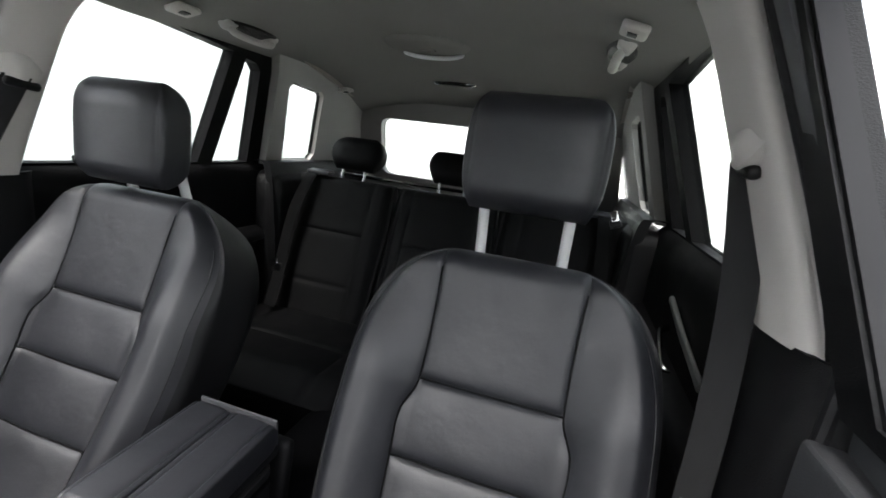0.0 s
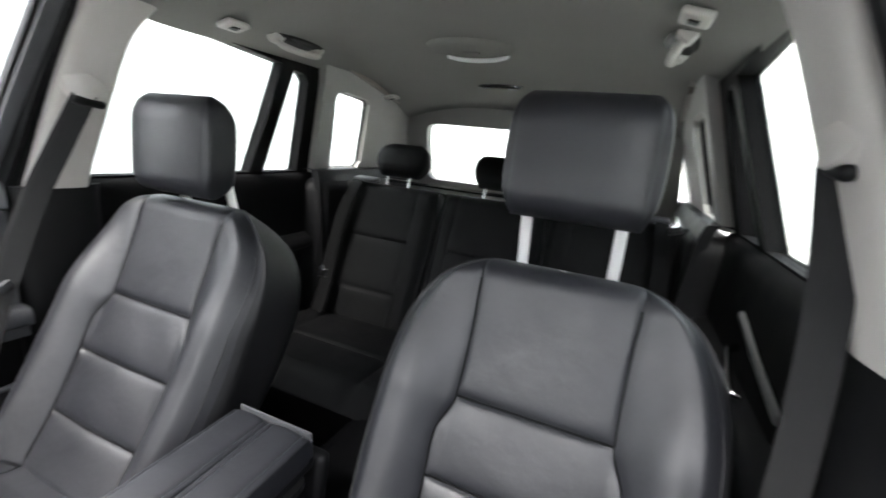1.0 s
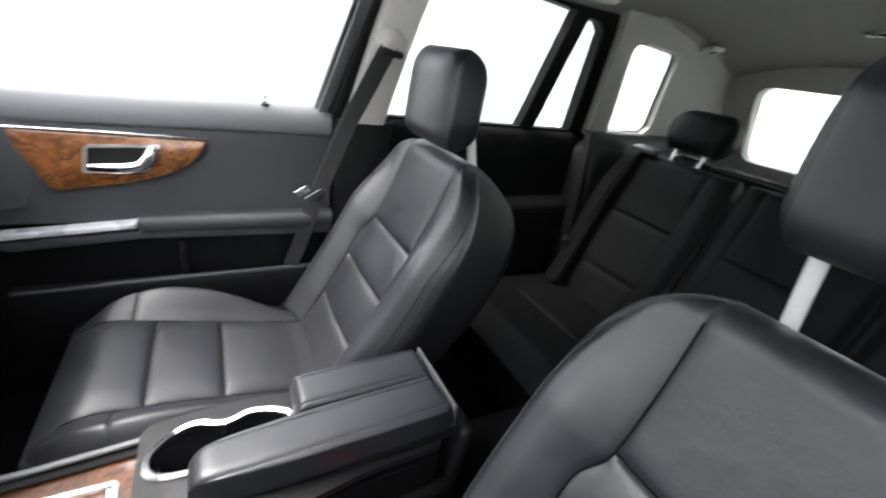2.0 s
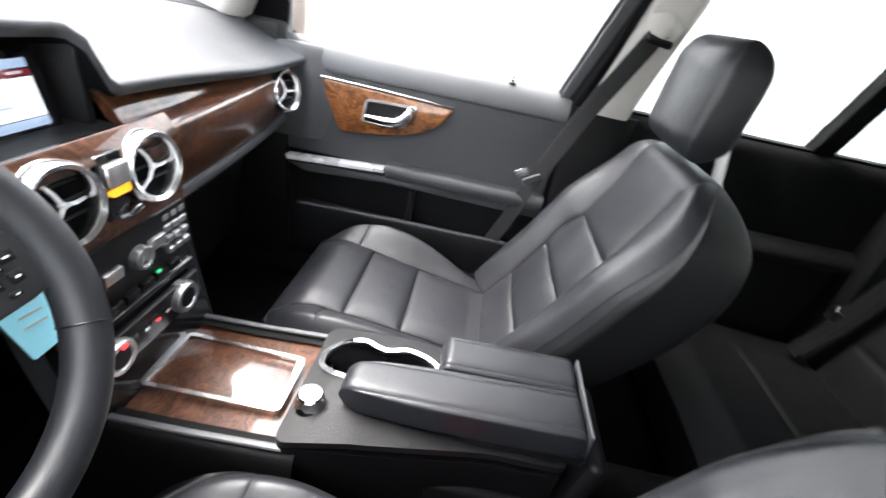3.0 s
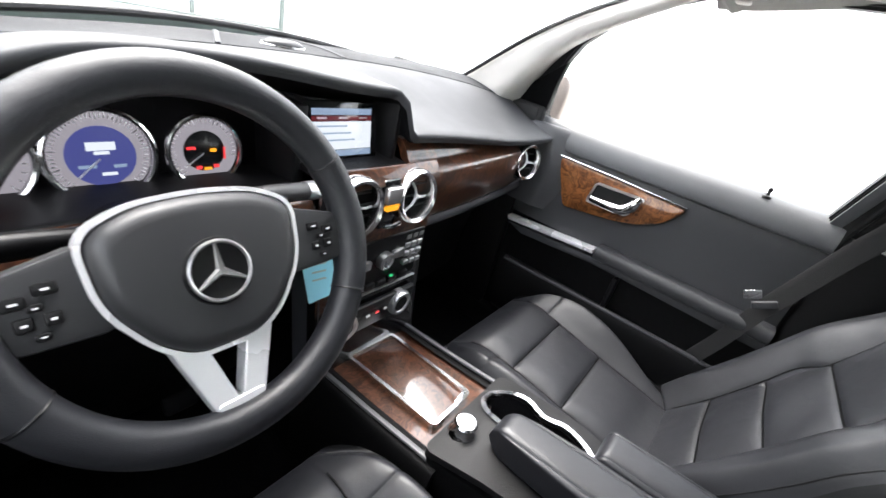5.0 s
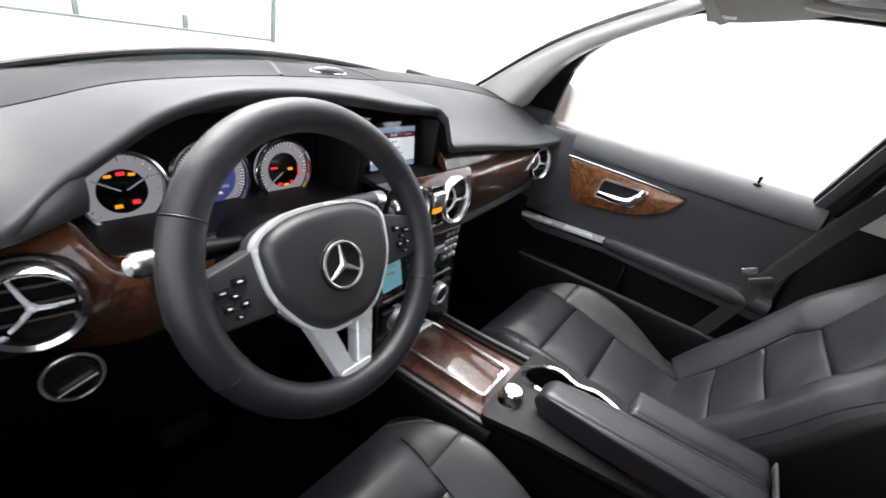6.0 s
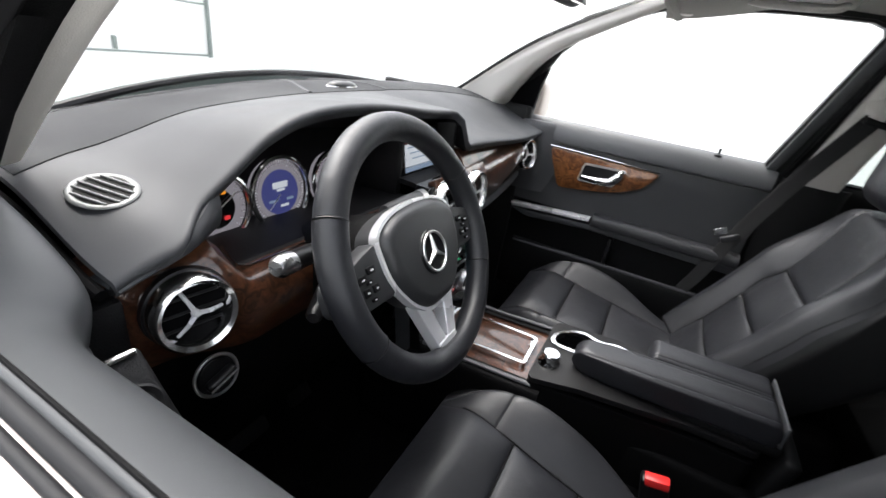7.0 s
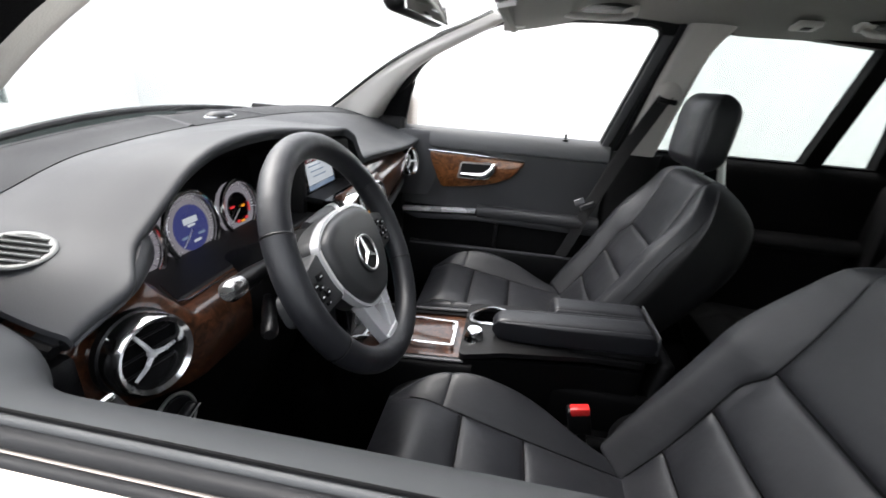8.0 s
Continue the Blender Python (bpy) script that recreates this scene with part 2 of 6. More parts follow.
def prism(bm, outline, to_place, depth, bevel=0.0, seg=2):
    """An outline of (u, v) pushed along w by depth; to_place maps (u, v, w) to the place."""
    a = [bm.verts.new((u, v, 0)) for u, v in outline]
    f = bm.faces.new(a)
    r = bmesh.ops.extrude_face_region(bm, geom=[f])
    vs = [g for g in r["geom"] if isinstance(g, bmesh.types.BMVert)]
    bmesh.ops.translate(bm, vec=(0, 0, depth), verts=vs)
    every = a + vs
    if bevel:
        es = [e for e in {e for v in vs for e in v.link_edges} if all(v in vs for v in e.verts)]
        g = bmesh.ops.bevel(bm, geom=es, offset=bevel, segments=seg, affect="EDGES", profile=0.5)
        every = list({v for v in every if v.is_valid} | set(g["verts"]))
    for v in every:
        v.co = to_place(*v.co)
    return bm


def frame_prism(bm, outline, width, to_place, depth):
    """A band of the given width inside an outline, pushed along w by depth."""
    n = len(outline)
    c = Vector((sum(p[0] for p in outline) / n, sum(p[1] for p in outline) / n))
    inner = []
    for i in range(n):
        p, a, b = Vector(outline[i]), Vector(outline[i - 1]), Vector(outline[(i + 1) % n])
        t = (b - a).normalized()
        k = Vector((-t.y, t.x))
        inner.append(p + k * width * (1 if (c - p).dot(k) > 0 else -1))
    rings = [[bm.verts.new(to_place(q[0], q[1], w)) for q in ring] for ring, w in ((outline, 0), (outline, depth), (inner, depth), (inner, 0))]
    for k in range(4):
        p, q = rings[k], rings[(k + 1) % 4]
        for i in range(n):
            bm.faces.new((p[i], p[(i + 1) % n], q[(i + 1) % n], q[i]))
    return bm


def rounded(points, radius, per=5):
    """An outline with its corners rounded."""
    out, n = [], len(points)
    for i in range(n):
        p, a, b = Vector(points[i]), Vector(points[i - 1]), Vector(points[(i + 1) % n])
        r = min(radius, (a - p).length * 0.45, (b - p).length * 0.45)
        s, e = p + (a - p).normalized() * r, p + (b - p).normalized() * r
        for k in range(per + 1):
            t = k / per
            q = s * (1 - t) ** 2 + p * 2 * t * (1 - t) + e * t * t
            out.append((q.x, q.y))
    return out


def table(x, pairs):
    """A smooth curve through (x, value) pairs."""
    n = len(pairs)
    if x <= pairs[0][0]:
        return pairs[0][1]
    if x >= pairs[-1][0]:
        return pairs[-1][1]
    slope = lambda i: (pairs[min(i + 1, n - 1)][1] - pairs[max(i - 1, 0)][1]) / (pairs[min(i + 1, n - 1)][0] - pairs[max(i - 1, 0)][0])
    i = max(k for k in range(n - 1) if pairs[k][0] <= x)
    (a, u), (b, v) = pairs[i], pairs[i + 1]
    w, t = b - a, (x - a) / (b - a)
    return u * (2 * t ** 3 - 3 * t * t + 1) + v * (3 * t * t - 2 * t ** 3) + slope(i) * w * (t ** 3 - 2 * t * t + t) + slope(i + 1) * w * (t ** 3 - t * t)


def step(a, b, x):
    t = min(max((x - a) / (b - a), 0), 1)
    return t * t * (3 - 2 * t)


def pad(bm, base, up, out, length, half, front, back, relief, rows=110, cols=104, end=0.05, start=0.03, power=0.35, seam=None, shaded_sides=False, bend=lambda h: 0.0):
    """A stuffed pad: rings of half-width half(h), thickness front(h) and back(h), stacked along up; relief(s, h) is added to its outer side."""
    up, out = Vector(up).normalized(), Vector(out).normalized()
    side = up.cross(out) * -1
    rings = []
    fixed = abs(math.cos(math.pi * round(cols * 0.72 * 0.30) / (cols * 0.72))) ** 0.72
    for i in range(rows + 1):
        h = length * i / rows
        if i < 8:
            h = length * 8 / rows * (1 - math.cos(i / 8 * math.pi / 2))
        if i > rows - 12:
            k = (i - rows + 12) / 12
            h = length * (1 - 12 / rows) + length * 12 / rows * math.sin(k * math.pi / 2)
        e = 1.0
        if h > length - end:
            e = math.sqrt(max(1 - ((h - length + end) / end) ** 2, 0.0004))
        elif h < start:
            e = math.sqrt(max(1 - ((start - h) / start) ** 2, 0.0004))
        w, f, k = half(h), front(h) * e, back(h) * e
        ring = []
        for j in range(cols):
            if j < cols * 0.72:
                a = math.pi * j / (cols * 0.72)
            else:
                a = math.pi + math.pi * (j - cols * 0.72) / (cols * 0.28)
            c, s = math.cos(a), math.sin(a)
            if s >= 0:
                p = abs(c) ** 0.72
                if seam:
                    v = seam(h) / w
                    p = p / fixed * v if p < fixed else v + (p - fixed) / (1 - fixed) * (1 - v)
                    s = math.sqrt(max(1 - min(p, 1) ** 2.78, 0))
                x = w * math.copysign(p, c)
                y = f * abs(s) ** power
                y += relief(x, h) * min(1, abs(s) * 2.5) * e
            else:
                x = w * math.copysign(abs(c) ** 0.5, c)
                y = -k * abs(s) ** 0.32
            ring.append(bm.verts.new(Vector(base) + side * x + up * h + out * (y + bend(h))))
        rings.append(ring)
    for p, q in zip(rings, rings[1:]):
        for j in range(cols):
            f = bm.faces.new((p[j], p[(j + 1) % cols], q[(j + 1) % cols], q[j]))
            # Sides and back take slot 1, a leather darkened for the shade there.
            if shaded_sides and (j >= cols * 0.72 + 1 or j < 13 or cols * 0.72 - 14 < j):
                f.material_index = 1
    bm.faces.new(rings[0])
    bm.faces.new(rings[-1])
    return bm


def pad_point(base, up, out, half, front, relief, power, bend, x, h, lift=0.0):
    """A point on the stuffed face of a pad, at x across and h along."""
    up, out = Vector(up).normalized(), Vector(out).normalized()
    s = math.sqrt(max(1 - (abs(x) / half(h)) ** 2.78, 0))
    y = front(h) * s ** power + relief(x, h) * min(1, s * 2.5) + lift + bend(h)
    return Vector(base) - up.cross(out) * x + up * h + out * y


def grid_slab(bm, fn, nu, nv, thick):
    """A sheet fn(u, v) over the unit square, with a thickness vector."""
    t = Vector(thick)
    pts = [[Vector(fn(i / nu, j / nv)) for j in range(nv + 1)] for i in range(nu + 1)]
    a = [[bm.verts.new(p) for p in r] for r in pts]
    b = [[bm.verts.new(p + t) for p in r] for r in pts]
    for i in range(nu):
        for j in range(nv):
            bm.faces.new((a[i][j], a[i + 1][j], a[i + 1][j + 1], a[i][j + 1]))
            bm.faces.new((b[i][j], b[i][j + 1], b[i + 1][j + 1], b[i + 1][j]))
    for i in range(nu):
        bm.faces.new((a[i][0], b[i][0], b[i + 1][0], a[i + 1][0]))
        bm.faces.new((a[i][nv], a[i + 1][nv], b[i + 1][nv], b[i][nv]))
    for j in range(nv):
        bm.faces.new((a[0][j], a[0][j + 1], b[0][j + 1], b[0][j]))
        bm.faces.new((a[nu][j], b[nu][j], b[nu][j + 1], a[nu][j + 1]))
    return bm


def plate(bm, outer, holes, to_place, depth):
    """A plate with holes, in (u, v), pushed along w by depth."""
    loops = []
    for ring in (outer, *holes):
        vs = [bm.verts.new((u, v, 0)) for u, v in ring]
        loops += [bm.edges.new((vs[i], vs[(i + 1) % len(vs)])) for i in range(len(vs))]
    r = bmesh.ops.triangle_fill(bm, edges=loops, use_beauty=True, use_dissolve=False)
    faces = [g for g in r["geom"] if isinstance(g, bmesh.types.BMFace)]
    g = bmesh.ops.extrude_face_region(bm, geom=faces)
    vs = [v for v in g["geom"] if isinstance(v, bmesh.types.BMVert)]
    bmesh.ops.translate(bm, vec=(0, 0, depth), verts=vs)
    for v in bm.verts:
        v.co = to_place(*v.co)
    return bm


# ---- the large structure ----
BELT_Z, BELT_X, LEAN_IN = 1.10, 0.737, 0.36


def side_place(s, base=BELT_X):
    """Maps (y, z, inward) on to the leaning side of the car; s is 1 on its right and -1 on its left."""
    return lambda y, z, w: Vector((s * (base - LEAN_IN * max(z - BELT_Z, 0) - w), y, z))


FRONT_WINDOW = [(0.678, 1.100), (0.655, 1.250), (0.607, 1.323), (0.522, 1.395), (0.38, 1.457), (0.22, 1.476), (0.056, 1.482), (-0.095, 1.480), (-0.125, 1.470), (-0.135, 1.450), (-0.045, 1.102)]
REAR_WINDOW = [(-0.226, 1.105), (-0.285, 1.430), (-0.305, 1.458), (-0.345, 1.472), (-0.42, 1.474), (-0.733, 1.450), (-0.712, 1.105)]
REAR_PANE = [(-0.770, 1.105), (-0.787, 1.440), (-0.835, 1.435), (-0.862, 1.415), (-0.930, 1.105)]
QUARTER_WINDOW = [(-1.078, 1.118), (-0.985, 1.382), (-1.000, 1.402), (-1.04, 1.406), (-1.185, 1.396), (-1.205, 1.380), (-1.285, 1.145), (-1.268, 1.118)]


def roof_z(x, y):
    z = 1.525 - (0.036 + 0.026 * step(0.0, -0.4, y)) * abs(x / 0.60) ** 3.2
    z -= 0.05 * step(0.0, 0.36, y) + 0.13 * step(-0.95, -1.75, y) ** 1.5
    return z


ceiling = thing("ceiling", grid_slab(bmesh.new(), lambda u, v: (0.605 * (2 * v - 1), 0.335 - 2.03 * u, roof_z(0.605 * (2 * v - 1), 0.335 - 2.03 * u)), 60, 40, (0, 0, 0.03)),
                CLOTH, "light grey fabric headliner of a car, curved down at its sides", "ceiling", "structure")
roof = thing("roof", grid_slab(bmesh.new(), lambda u, v: (0.66 * (2 * v - 1), 0.36 - 2.1 * u, roof_z(0.6 * (2 * v - 1), 0.33 - 2.1 * u) + 0.05), 30, 20, (0, 0, 0.02)),
             PAINT, "pale champagne painted steel roof of the car", "roof", "structure")


def floor_pan():
    bm = bmesh.new()
    rbox(bm, (1.46, 3.0, 0.05), (0, -0.42, 0.345), bevel=0.01)
    rbox(bm, (0.24, 1.9, 0.20), (0, -0.2, 0.46), bevel=0.05, seg=3)
    rbox(bm, (1.46, 0.05, 0.75), (0, 1.06, 0.70), (-18, 0, 0), bevel=0.01)
    rbox(bm, (1.42, 0.80, 0.38), (0, -1.46, 0.55), bevel=0.04)
    return thing("floor", bm, CARPET, "black carpeted car floor with centre tunnel", "floor", "structure")


floor_pan()


def kick_panels():
    for s in (1, -1):
        k = root("side_closure", (s * 0.72, 0.95, 0.40), "black side panel closing the footwell and sill", "side panel", kind="structure")
        part("kick_panel", rbox(bmesh.new(), (0.03, 0.62, 0.80), (s * 0.705, 0.975, 0.745 if s > 0 else 0.64), bevel=0.008), SOFT_DARK, k)
        part("door_sill", rbox(bmesh.new(), (0.10, 2.6, 0.10), (s * 0.735, -0.35, 0.40), bevel=0.01), SOFT_DARK, k)
        part("wing", rbox(bmesh.new(), (0.04, 0.9, 0.66), (s * 0.79, 1.25, 0.74), bevel=0.015), PAINT, k, "pale champagne front wing")
        part("wheel_arch", rbox(bmesh.new(), (0.14, 0.55, 0.72), (s * 0.685, -1.23, 0.72), bevel=0.05, seg=4), SOFT_DARK, k)
        part("dash_end", rbox(bmesh.new(), (0.03, 0.5, 0.10), (s * 0.70, 0.93, 1.09), bevel=0.008) if s > 0 else rbox(bmesh.new(), (0.05, 0.5, 0.10), (-0.664, 0.88, 0.985), bevel=0.008), SOFT_DARK, k)


kick_panels()


def front_door(s, name, label, glass):
    """A front door: skin, inner panel with wood inlay, armrest and pocket, window frame, seals and lock pin."""
    d = root(name, (s * 0.72, 0.3, 0.40), label, "car door", kind="structure")
    place = side_place(s)
    low, drop = (1.07, 0.0) if s > 0 else (1.045, 0.024)
    window = [(y + (0.0 if s > 0 or y > 0.1 else 0.012), z if z > 1.11 else z - 1.6 * drop) for y, z in FRONT_WINDOW]
    outer = [(0.745, low), (0.700, 1.262), (0.642, 1.345), (0.545, 1.423), (0.385, 1.487), (0.22, 1.508), (0.05, 1.514), (-0.13, 1.512), (-0.172, 1.50), (-0.178, 1.46), (-0.077, low)]
    part("window_frame", plate(bmesh.new(), outer, [window], lambda y, z, w: place(y, z, w - 0.03), 0.045), SOFT_DARK, d, sharp=30)
    # The lightened skin also puts window light on the frame cover.
    part("frame_cover", prism(bmesh.new(), [(-0.048, 1.10), (-0.138, 1.452), (-0.168, 1.452), (-0.074, 1.10)], lambda y, z, w: place(y, z, w + 0.014), 0.008, 0.003), CAP_LIT, d)
    part("frame_strip", tube(bmesh.new(), [place(-0.044, 1.10, -0.024), place(-0.134, 1.45, -0.024)], 0.0035, 8), SILVER, d)
    part("window_seal", frame_prism(bmesh.new(), window, 0.006, lambda y, z, w: place(y, z, w - 0.012), 0.022), RUBBER, d)
    if glass:
        pane = part("window_pane", prism(bmesh.new(), FRONT_WINDOW, lambda y, z, w: place(y, z, w - 0.022), 0.004), GLASS, d)
        pane.visible_shadow = False
    # outer skin and outer sill
    rows = [[(s * x, y, z) for y in (0.86, 0.4, -0.10)] for x, z in ((0.773, 1.092 - 0.6 * drop), (0.788, 1.086 - 0.6 * drop), (0.812, 1.045 - drop / 2), (0.836, 0.95), (0.86, 0.80), (0.85, 0.60), (0.81, 0.42))]
    part("outer_skin", slab(bmesh.new(), rows, (-s * 0.012, 0, 0)), PAINT, d, "pale champagne painted outer door skin")
    part("outer_seal", tube(bmesh.new(), [(s * 0.760, y, 1.094 - 0.6 * drop) for y in (0.74, 0.5, 0.2, -0.08)], 0.0065, 10, flat=0.8), RUBBER, d, "black rubber window seal")
    part("seal_lip", tube(bmesh.new(), [(s * 0.772, y, 1.091 - 0.6 * drop) for y in (0.74, 0.5, 0.2, -0.08)], 0.0042, 10, flat=0.8), RUBBER, d, "outer rubber lip along the window")
    # inner sill cap
    if s > 0:
        cap = ((0.752, 1.104), (0.747, 1.114), (0.736, 1.117), (0.722, 1.111), (0.708, 1.096), (0.699, 1.074), (0.697, 1.050), (0.704, 1.044))
        rows = [[(s * x, y, z) for y in (0.70, 0.5, 0.2, -0.083)] for x, z in cap]
    else:
        # slopes inwards, broadens beside the end of the dashboard, with a hollow above the mirror switch
        edge = ((-0.083, 0.738, 1.062), (0.0, 0.728, 1.062), (0.08, 0.709, 1.062), (0.15, 0.701, 1.062), (0.35, 0.701, 1.062), (0.48, 0.702, 1.062), (0.545, 0.703, 1.062), (0.575, 0.699, 1.062), (0.598, 0.689, 1.064), (0.618, 0.674, 1.068),
                (0.640, 0.666, 1.074), (0.68, 0.663, 1.088), (0.74, 0.662, 1.106), (0.82, 0.662, 1.120), (0.95, 0.662, 1.130))
        rows = [[(s * (x + (0.757 - x) * k), y, z + h + rise * (1.085 + 0.9 * max(z - 1.064, 0) - z)) for y, x, z in edge]
                for k, h, rise in ((0.03, -0.050, 0.0), (-0.03, -0.030, 0.0), (-0.02, -0.014, 0.0), (0.06, -0.002, 0.0), (0.30, 0.002, 0.35), (0.60, 0.002, 0.75), (0.86, 0.001, 1.0), (0.97, -0.001, 1.0), (1.0, -0.010, 1.0))]
    # Passenger's top carries window light in its colour; the driver's is left darker.
    part("sill_cap", slab(bmesh.new(), rows, (s * 0.02, 0, -0.01) if s > 0 else (s * 0.004, 0, -0.010)), CAP_LIT if s > 0 else SILL, d, "grey soft-touch top of the door")
    if s < 0:
        part("cap_groove", tube(bmesh.new(), [(-0.7495, y, z + 0.001) for y, z in ((-0.083, 1.086), (0.3, 1.086), (0.6, 1.086), (0.74, 1.123))], 0.0016, 6), BLACK, d)
    # upper panel
    rows = [[(s * x, y, z) for y in (0.68, 0.45, 0.2, -0.083)] for x, z in ((0.706, 1.046 - 1.4 * drop), (0.703, 1.00), (0.704, 0.93), (0.702, 0.86), (0.700, 0.82))]
    part("upper_panel", slab(bmesh.new(), rows, (s * 0.03, 0, 0)), DOOR_VINYL, d)
    if s > 0:
        inlay = rounded([(0.575, 1.030), (0.205, 1.020), (0.245, 0.965), (0.30, 0.935), (0.36, 0.918), (0.515, 0.897)], 0.02)
        part("wood_inlay", prism(bmesh.new(), inlay, lambda u, v, w: Vector((s * (0.706 - w), u, v)), 0.014, 0.005), WOOD_DOOR, d, "amber burl wood inlay")
        part("inlay_strip", tube(bmesh.new(), [(s * 0.694, 0.572, 1.034), (s * 0.694, 0.4, 1.031), (s * 0.694, 0.21, 1.024)], 0.0028, 8), CHROME, d, "thin chrome strip")
        bez = rounded([(0.445, 1.003), (0.305, 1.008), (0.335, 0.945), (0.455, 0.940)], 0.012)
        part("handle_bezel", frame_prism(bmesh.new(), bez, 0.006, lambda u, v, w: Vector((s * (0.694 - w), u, v)), 0.008), SILVER, d, "silver door handle surround")
        part("handle_recess", prism(bmesh.new(), [(0.44, 0.998), (0.312, 1.003), (0.338, 0.95), (0.45, 0.946)], lambda u, v, w: Vector((s * (0.6925 - w), u, v)), 0.002), HARD, d)
        lever = smooth_path([(s * 0.680, 0.440, 0.955), (s * 0.670, 0.40, 0.957), (s * 0.670, 0.35, 0.962), (s * 0.674, 0.325, 0.985), (s * 0.686, 0.318, 0.998)], 5)
        part("handle_lever", tube(bmesh.new(), lever, [0.006 + 0.005 * i / len(lever) for i in range(len(lever))], 10, flat=1.5), CHROME, d, "chrome inner door lever")
    # armrest and the chrome strip before it
    rows = [[(s * x, y, z) for y in (0.365, 0.2, -0.083)] for x, z in ((0.70, 0.842), (0.668, 0.842), (0.657, 0.832), (0.656, 0.815), (0.664, 0.803), (0.70, 0.803))]
    part("armrest", slab(bmesh.new(), rows, (s * 0.012, 0, 0), (5, 3)), DOOR_VINYL, d, "padded charcoal armrest")
    part("grab_strip", prism(bmesh.new(), [(0.660, 0.806), (0.372, 0.826), (0.372, 0.812), (0.655, 0.792)], lambda u, v, w: Vector((s * (0.70 - w), u, v)), 0.034, 0.006), SATIN, d, "bright satin pull strip")
    part("armrest_side", prism(bmesh.new(), [(0.365, 0.803), (-0.083, 0.803), (-0.083, 0.775), (0.365, 0.782), (0.60, 0.765), (0.66, 0.785)], lambda u, v, w: Vector((s * (0.70 - w), u, v)), 0.026, 0.004), SOFT, d)
    # lower panel with pocket
    rows = [[(s * x, y, z) for y in (0.68, 0.45, 0.2, -0.083)] for x, z in ((0.715, 0.83), (0.720, 0.76), (0.722, 0.66), (0.715, 0.55), (0.72, 0.42))]
    part("lower_panel", slab(bmesh.new(), rows, (s * 0.03, 0, 0)), SOFT_DARK, d)
    rows = [[(s * x, y, z) for y in (0.62, 0.45, 0.2, -0.05)] for x, z in ((0.672, 0.676), (0.660, 0.672), (0.655, 0.60), (0.665, 0.50), (0.70, 0.46))]
    part("door_pocket", slab(bmesh.new(), rows, (s * 0.010, 0, 0)), SOFT_DARK, d)
    part("pocket_divider", rbox(bmesh.new(), (0.05, 0.012, 0.11), (s * 0.695, 0.285, 0.72), (0, 0, 0), 0.003), HARD, d)
    part("pocket_lip", tube(bmesh.new(), [(s * 0.664, 0.62, 0.668), (s * 0.664, 0.3, 0.676), (s * 0.664, -0.05, 0.680)], 0.006, 8), SOFT, d)
    part("lock_pin", lathe(bmesh.new(), [(0, 0.022), (0.004, 0.021), (0.005, 0.016), (0.0035, 0.010), (0.004, 0.004), (0.010, 0.002), (0.011, -0.004)], pose(s * 0.724, 0.077, 1.111 - 1.7 * drop), 14), HARD, d)
    # front edge beside the dashboard
    rows = [[(s * x, y0 + dy, z) for x, dy in ((0.704 + lift, -0.03), (0.690 + lift, 0.0), (0.679 + lift, 0.03), (0.678 + lift, 0.09), (0.678 + lift, 0.16))]
            for z, y0, lift in (((1.103, 0.62, 0.03), (1.100, 0.60, 0.008), (1.06, 0.585, 0.0), (1.0, 0.565, 0.0), (0.93, 0.570, 0.0), (0.86, 0.585, 0.004))
                                if s > 0 else ((1.040, 0.60, 0.012), (1.02, 0.590, 0.002), (0.98, 0.580, 0.0), (0.92, 0.585, 0.0)))]
    part("front_edge", slab(bmesh.new(), rows, (s * 0.02, 0, 0)), SOFT if s > 0 else DOOR_VINYL, d)
    # mirror triangle
    part("mirror_triangle", prism(bmesh.new(), [(0.674, 1.098), (0.81, 1.098), (0.735, 1.19), (0.625, 1.272), (0.645, 1.215)], lambda y, z, w: place(y, z, w + 0.008), 0.018, 0.004), BLACK, d)
    return d


front_door(1, "door_1", "closed passenger door with burl wood inlay and grey trim", True)
front_door(-1, "door_2", "closed driver's door with its window wound down", False)


